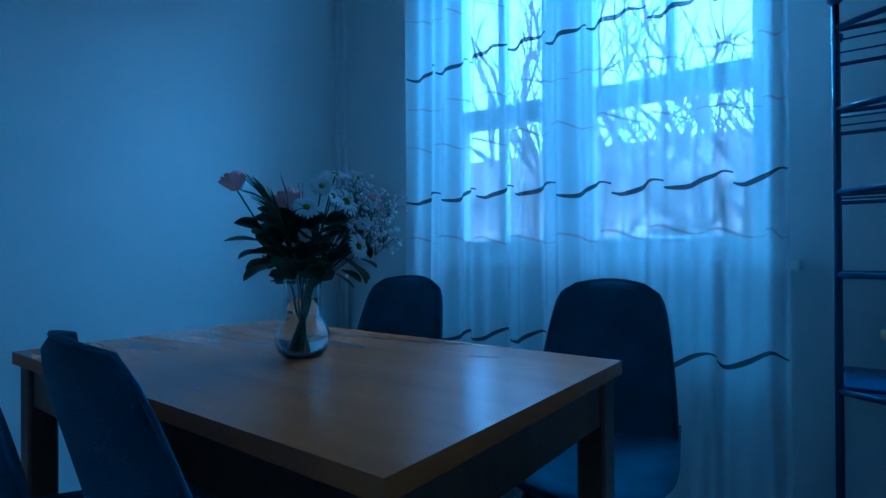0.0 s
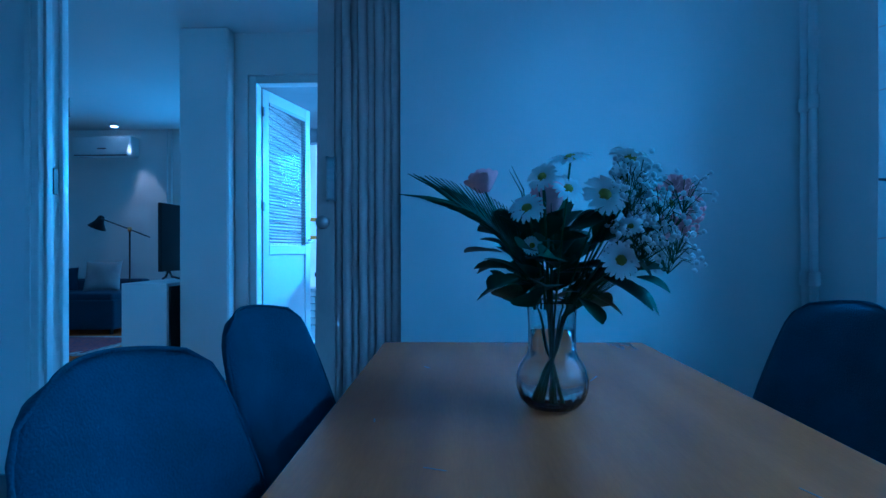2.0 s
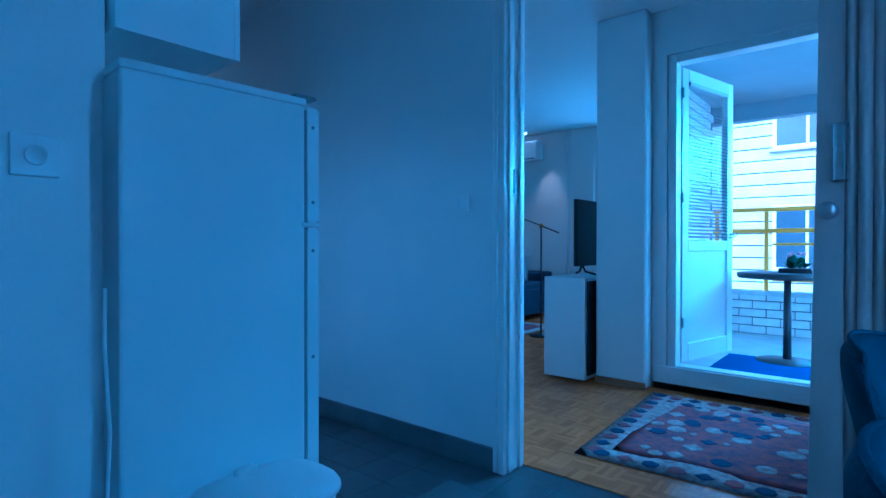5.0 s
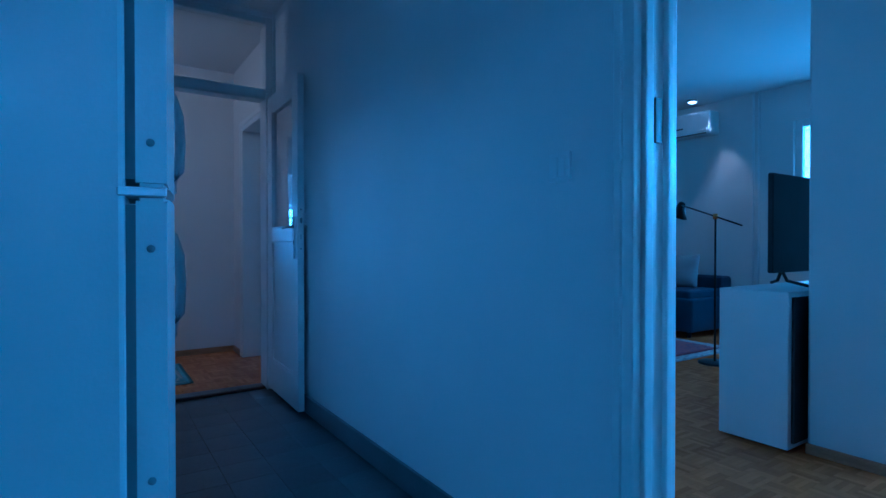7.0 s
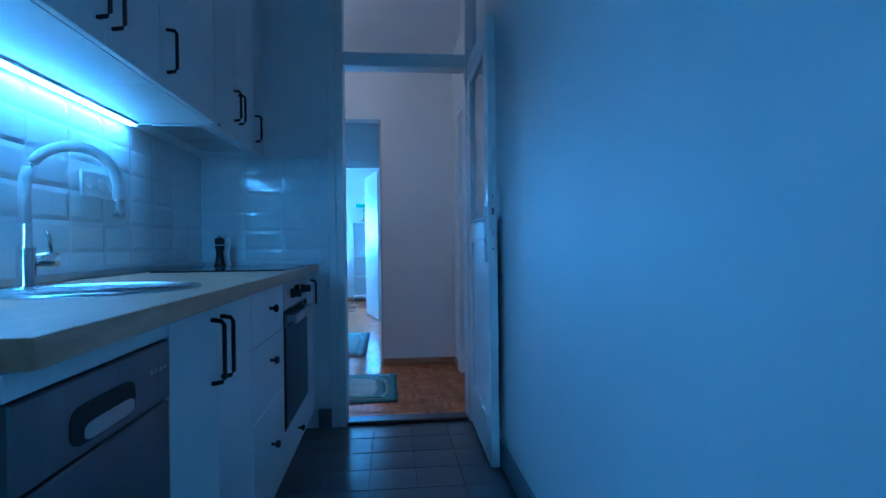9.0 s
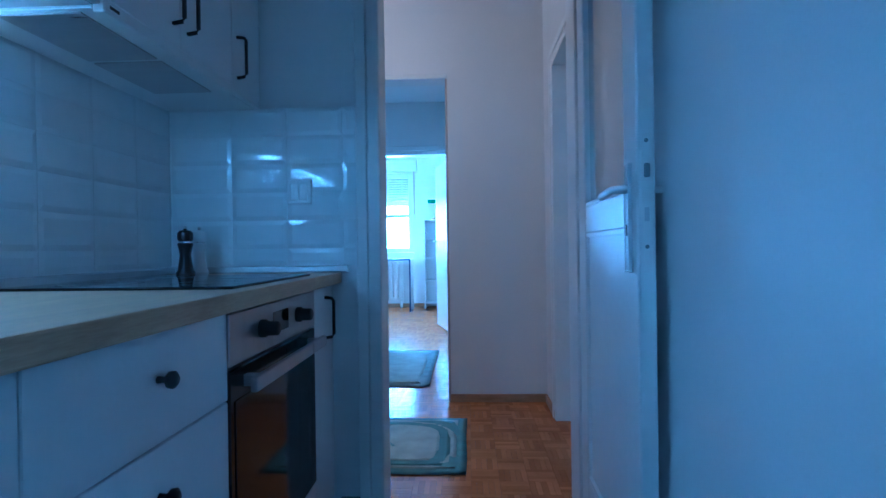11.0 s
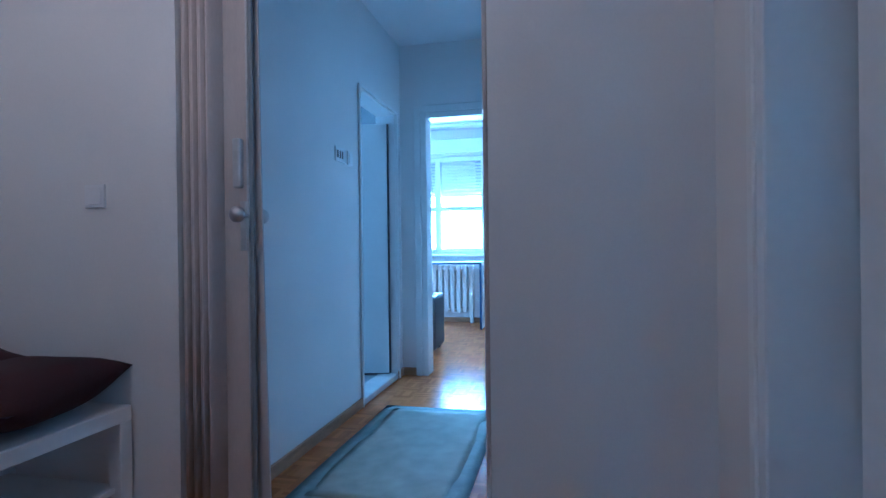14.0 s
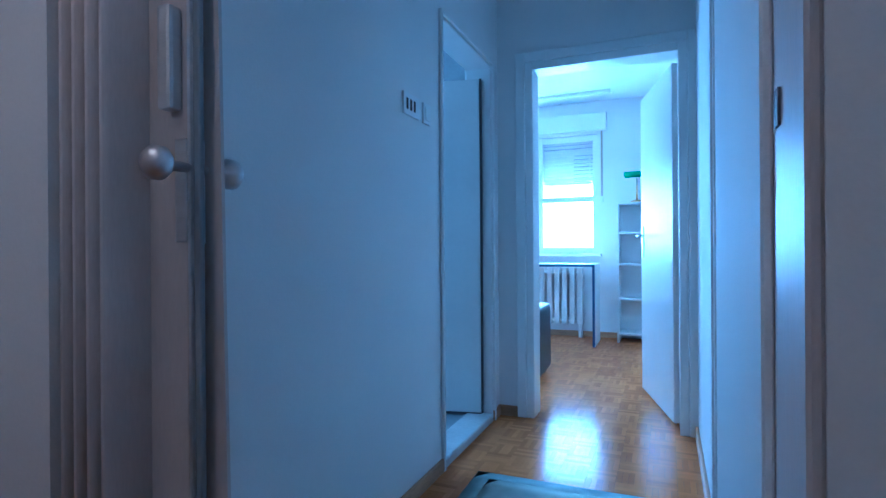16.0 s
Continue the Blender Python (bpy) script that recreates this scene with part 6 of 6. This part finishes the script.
for z in (0.25, 1.15, 1.9):
    part("hinge", lathe([(0.010, z), (0.010, z + 0.07)], 8, at=(0.0, -0.032, 0)), M_ALU, bdl)

# loggia
slab("floor_loggia", 2.08, -3.2, 4.5, 0.19, -0.1, 0.10, M_CONC, "pale tiled loggia floor", "floor")
slab("ceiling_loggia", 2.08, -3.2, 4.75, 0.19, 2.5, 2.6, M_LOGC, "grey loggia ceiling", "ceiling")
slab("lintel_loggia", 4.36, -3.2, 4.5, 0.19, 2.33, 2.5, M_LOGC, "grey lintel over the loggia", "lintel")
wall("wall_loggia_south", 2.08, 4.5, -3.35, -3.2, 2.6, "plain loggia side wall", material=M_WALLM, along="x")
ME_B = finish("brick", box(0.004, -0.010, 0.005, 0.246, 0.010, 0.081, 0.003), M_BRICK)
ME_BH = finish("brick_half", box(0.004, -0.010, 0.005, 0.121, 0.010, 0.081, 0.003), M_BRICK)


def bricked(name, label, m, length, z0, z1):
    b = solid(name, box(0, 0.004, z0, length, 0.03, z1), M_MORTAR, label, "brick wall", "structure", m=m)
    r, z = 0, z0
    while z < z1 - 0.04:
        x = 0.0
        if r % 2:
            o = new("brick", ME_BH)
            o.parent, o.location = b, (0, 0, z)
            x = 0.125
        while x < length - 0.2:
            o = new("brick", ME_B)
            o.parent, o.location = b, (x, 0, z)
            x += 0.25
        z += 0.086
        r += 1


bricked("brick_wall_loggia", "white painted brick side wall of the loggia with dark joints", pose(2.09, 0.15, 0), 2.25, 0.10, 2.5)
bricked("brick_parapet", "white painted brick parapet with dark joints", pose(4.36, 0.14, 0, 0, 0, -90), 3.3, 0.10, 0.50)
slab("parapet_core", 4.395, -3.2, 4.5, 0.19, 0.10, 0.50, M_WALLM, "parapet core", "parapet")
slab("parapet_cap", 4.33, -3.2, 4.53, 0.17, 0.50, 0.545, M_CONC, "pale stone parapet coping", "coping")
yr = thing("yellow_railing", "yellow painted steel railing on the parapet", "railing")
for z, r in ((1.39, 0.022), (1.17, 0.022)):
    part("rail", box(4.40, -3.2, z - r, 4.44, 0.17, z + r, 0.006), M_YRAIL, yr)
for y in (-3.0, -2.0, -1.1, -0.35, 0.12):
    part("post", box(4.405, y - 0.02, 0.545, 4.435, y + 0.02, 1.39, 0.004), M_YRAIL, yr)
for a, b in ((-1.05, -0.40), (-1.95, -1.15), (-2.95, -2.05)):
    for z in (0.66, 1.03):
        part("frame_bar", box(4.41, a, z - 0.012, 4.43, b, z + 0.012), M_YRAIL, yr)
bt = thing("balcony_table", "round dark-topped balcony table", "table", pose(2.95, -0.72, 0.10))
part("tabletop", lathe([(0.34, 0.66), (0.35, 0.672), (0.35, 0.70), (0.34, 0.705)], 36), M_SUIT, bt, smooth=True)
part("column", lathe([(0.03, 0.02), (0.025, 0.66)], 14), M_SUIT, bt, smooth=True)
part("foot", lathe([(0.22, 0), (0.22, 0.012), (0.03, 0.03)], 24), M_SUIT, bt, smooth=True)
pp = thing("balcony_plant", "small red-flowered plant in a dark tray on the table", "plant", pose(2.95, -0.78, 0.8055))
part("tray", box(-0.11, -0.11, 0, 0.11, 0.11, 0.035, 0.005), M_TV, pp)
for k in range(22):
    f = new("leaf", ME_L[k % 3])
    f.parent, f.matrix_local = pp, pose(rnd.uniform(-0.06, 0.06), rnd.uniform(-0.06, 0.06), 0.035, 0, -rnd.uniform(25, 85), rnd.uniform(0, 360)) @ Matrix.Scale(rnd.uniform(0.8, 1.5), 4)
for k in range(5):
    f = new("flower", ME_R)
    f.parent, f.matrix_local = pp, pose(rnd.uniform(-0.07, 0.07), rnd.uniform(-0.07, 0.07), rnd.uniform(0.10, 0.15)) @ Matrix.Scale(0.7, 4)
solid("doormat", box(2.25, -1.05, 0.101, 3.0, -0.30, 0.112, 0.004), M_BLUEMAT, "blue doormat on the loggia floor", "doormat")

# ---------- outdoors ----------
M_HAZE = glow("bright_hazy_sky", (0.80, 0.95, 1.0), 1.8)
solid("backdrop", box(-60, -60.2, -6, 60, -60, 40), M_HAZE, "bright hazy winter sky behind the yard", "sky", "structure")
bm = bmesh.new()
bmesh.ops.create_grid(bm, x_segments=8, y_segments=8, size=400)
solid("ground", bm, M_GROUND, "winter lawn and yard ground", "ground", "structure", m=pose(0, 0, -3.4))


def house(name, label, x0, y0, x1, y1, z0, z1, face, floors, bays, material=None, roof=True):
    """A block with rows of real windows on the face that looks at us; face is one of +y, -y, -x."""
    h = thing(name, label, "building")
    part("wall", box(x0, y0, z0, x1, y1, z1), material or M_PLASTER, h)
    if roof:
        m_ = (y0 + y1) / 2
        part("roof", rings([[(x, y0 - 0.6, z1 - 0.1), (x, y1 + 0.6, z1 - 0.1), (x, y1 + 0.6, z1 + 0.1), (x, m_ + 0.1, z1 + 3.0), (x, m_ - 0.1, z1 + 3.0), (x, y0 - 0.6, z1 + 0.1)] for x in (x0 - 0.5, x1 + 0.5)]), M_ROOF, h, "grey tiled pitched roof")
    a0, a1 = (x0, x1) if face in ("+y", "-y") else (y0, y1)
    for r in range(floors):
        for k in range(bays):
            c = a0 + (a1 - a0) * (k + 0.5) / bays
            z = z0 + 1.0 + r * 2.9
            if z + 1.5 > z1:
                continue
            w = 0.62

            def e(p, q, za, zb, d0, d1):
                if face == "+y":
                    return box(p, y1 + d0, za, q, y1 + d1, zb)
                if face == "-y":
                    return box(p, y0 - d1, za, q, y0 - d0, zb)
                return box(x0 - d1, p, za, x0 - d0, q, zb)
            f = part("window", e(c - w - 0.08, c + w + 0.08, z - 0.08, z + 1.48, 0.0, 0.05), M_GLOSS, h)
            part("pane", e(c - w, c - 0.03, z, z + 1.4, 0.051, 0.056), M_DARKW, f)
            part("pane", e(c + 0.03, c + w, z, z + 1.4, 0.051, 0.056), M_DARKW, f)
            part("sill", e(c - w - 0.15, c + w + 0.15, z - 0.14, z - 0.08, 0.0, 0.14), M_CONC, f)
    return h


house("apartment_building", "pale plastered apartment block across the yard", -16, -34, 16, -24, -3.4, 3.55, "+y", 2, 9)
wb = house("white_building", "white clad building opposite the loggia with dark horizontal joints", 13, -14, 20, 8, -3.4, 5.2, "-x", 3, 7, M_DARKW, False)
for k in range(29):
    part("cladding_board", box(12.97, -14, -3.4 + 0.295 * k, 13.0, 8, -3.4 + 0.295 * k + 0.265, 0.006), M_CLAD, wb)
part("eaves", box(12.4, -14.5, 5.2, 20.5, 8.5, 5.5, 0.05), M_CLAD, wb, "white eaves")
house("far_building", "pale building behind the bedroom", -14, 26, 10, 34, -3.4, 5, "-y", 3, 8)


def tree(name, label, x, y, z, seed, size):
    t = thing(name, label, "tree", pose(x, y, z))
    rr = random.Random(seed)
    bm = bmesh.new()
    bl_ = bmesh.new()

    def grow(p, d, r, ln, lev):
        pts, q = [p], p
        for k in range(4):
            d = (d + Vector((rr.uniform(-1, 1), rr.uniform(-1, 1), rr.uniform(-0.5, 0.8))) * 0.16).normalized()
            q = q + d * ln / 4
            pts.append(q)
        tube(pts, r, 6 if lev < 2 else 4, bm if lev < 2 else bl_, r_end=r * 0.6)
        if lev < 5:
            for k in range(3 if lev else 4):
                s = pts[rr.choice((2, 3, 4))]
                grow(s, (d + Vector((rr.uniform(-1, 1), rr.uniform(-1, 1), rr.uniform(-0.2, 0.9))) * 0.85).normalized(), r * 0.55, ln * 0.68, lev + 1)

    grow(Vector((0, 0, 0)), Vector((0.12, 0.05, 1)).normalized(), 0.16 * size, 2.6 * size, 0)
    part("trunk", bm, M_BARK, t)
    part("crown", bl_, M_BARK, t, "bare branching crown")
    return t


tree("bare_tree", "leafless tree with spreading branches outside the window", -1.0, -11.0, -3.4, 3, 1.35)
tree("bare_tree", "leafless tree with spreading branches outside the window", -4.6, -13.0, -3.4, 9, 1.45)
tree("bare_tree", "leafless tree with spreading branches outside the window", 2.6, -14.5, -3.4, 14, 1.7)
tree("bare_tree", "leafless tree with a leaning trunk close to the window", 1.9, -9.3, -3.4, 21, 1.3)

# ---------- floor pieces ----------
ME_T = finish("floor_tile", box(0.0015, 0.0015, -0.004, 0.1985, 0.1985, 0.0, 0.0012), M_TILEF)
for i in range(16):
    for j in range(31):
        x, y = -3.1 + 0.2 * i - 0.1, 2.93 - 0.2 * (j + 1)
        if x > -0.05 or y < -3.12:
            continue
        if x < -1.66 and y > -0.02 or (y > 0.55 and x < -1.0):
            continue
        o = new("tile", ME_T)
        o.parent, o.location = floor_k, (x, y, 0)


def parquet(name, parent, x0, y0, x1, y1, label):
    """Mosaic parquet: square blocks of five fingers, turned by turns."""
    S, n = 0.12, 5
    verts, faces = [], []
    nx, ny = math.ceil((x1 - x0) / S), math.ceil((y1 - y0) / S)
    rr = random.Random(int(x0 * 100 + y0 * 10))
    for i in range(nx):
        for j in range(ny):
            for k in range(n):
                a, b = S * k / n + 0.0004, S * (k + 1) / n - 0.0004
                u0, u1, v0, v1 = (a, b, 0.0004, S - 0.0004) if (i + j) % 2 else (0.0004, S - 0.0004, a, b)
                X0, X1, Y0, Y1 = x0 + S * i + u0, min(x1, x0 + S * i + u1), y0 + S * j + v0, min(y1, y0 + S * j + v1)
                if X1 <= X0 or Y1 <= Y0:
                    continue
                c = len(verts)
                z = [rr.uniform(-0.00035, 0.0) for _ in range(4)]
                verts += [(X0, Y0, -0.005), (X1, Y0, -0.005), (X1, Y1, -0.005), (X0, Y1, -0.005), (X0, Y0, z[0]), (X1, Y0, z[1]), (X1, Y1, z[2]), (X0, Y1, z[3])]
                faces += [(c + 4, c + 5, c + 6, c + 7), (c, c + 1, c + 5, c + 4), (c + 1, c + 2, c + 6, c + 5), (c + 2, c + 3, c + 7, c + 6), (c + 3, c, c + 4, c + 7)]
    me = bpy.data.meshes.new(name)
    me.from_pydata(verts, [], faces)
    me.materials.append(M_PARQ)
    ob = new(name, me)
    ob.parent = parent
    return tagged(ob, label, kind="stuff")


parquet("parquet_fingers", floor_h, -2.6, 3.06, 0.2, 4.46, "honey oak mosaic parquet")
parquet("parquet_fingers", floor_c, -1.61, 4.46, -0.54, 7.1, "honey oak mosaic parquet")
parquet("parquet_fingers", floor_b, -3.0, 7.1, -0.36, 10.0, "honey oak mosaic parquet")
parquet("parquet_fingers", floor_l, 0.15, -1.75, 5.1, 4.3, "honey oak mosaic parquet")
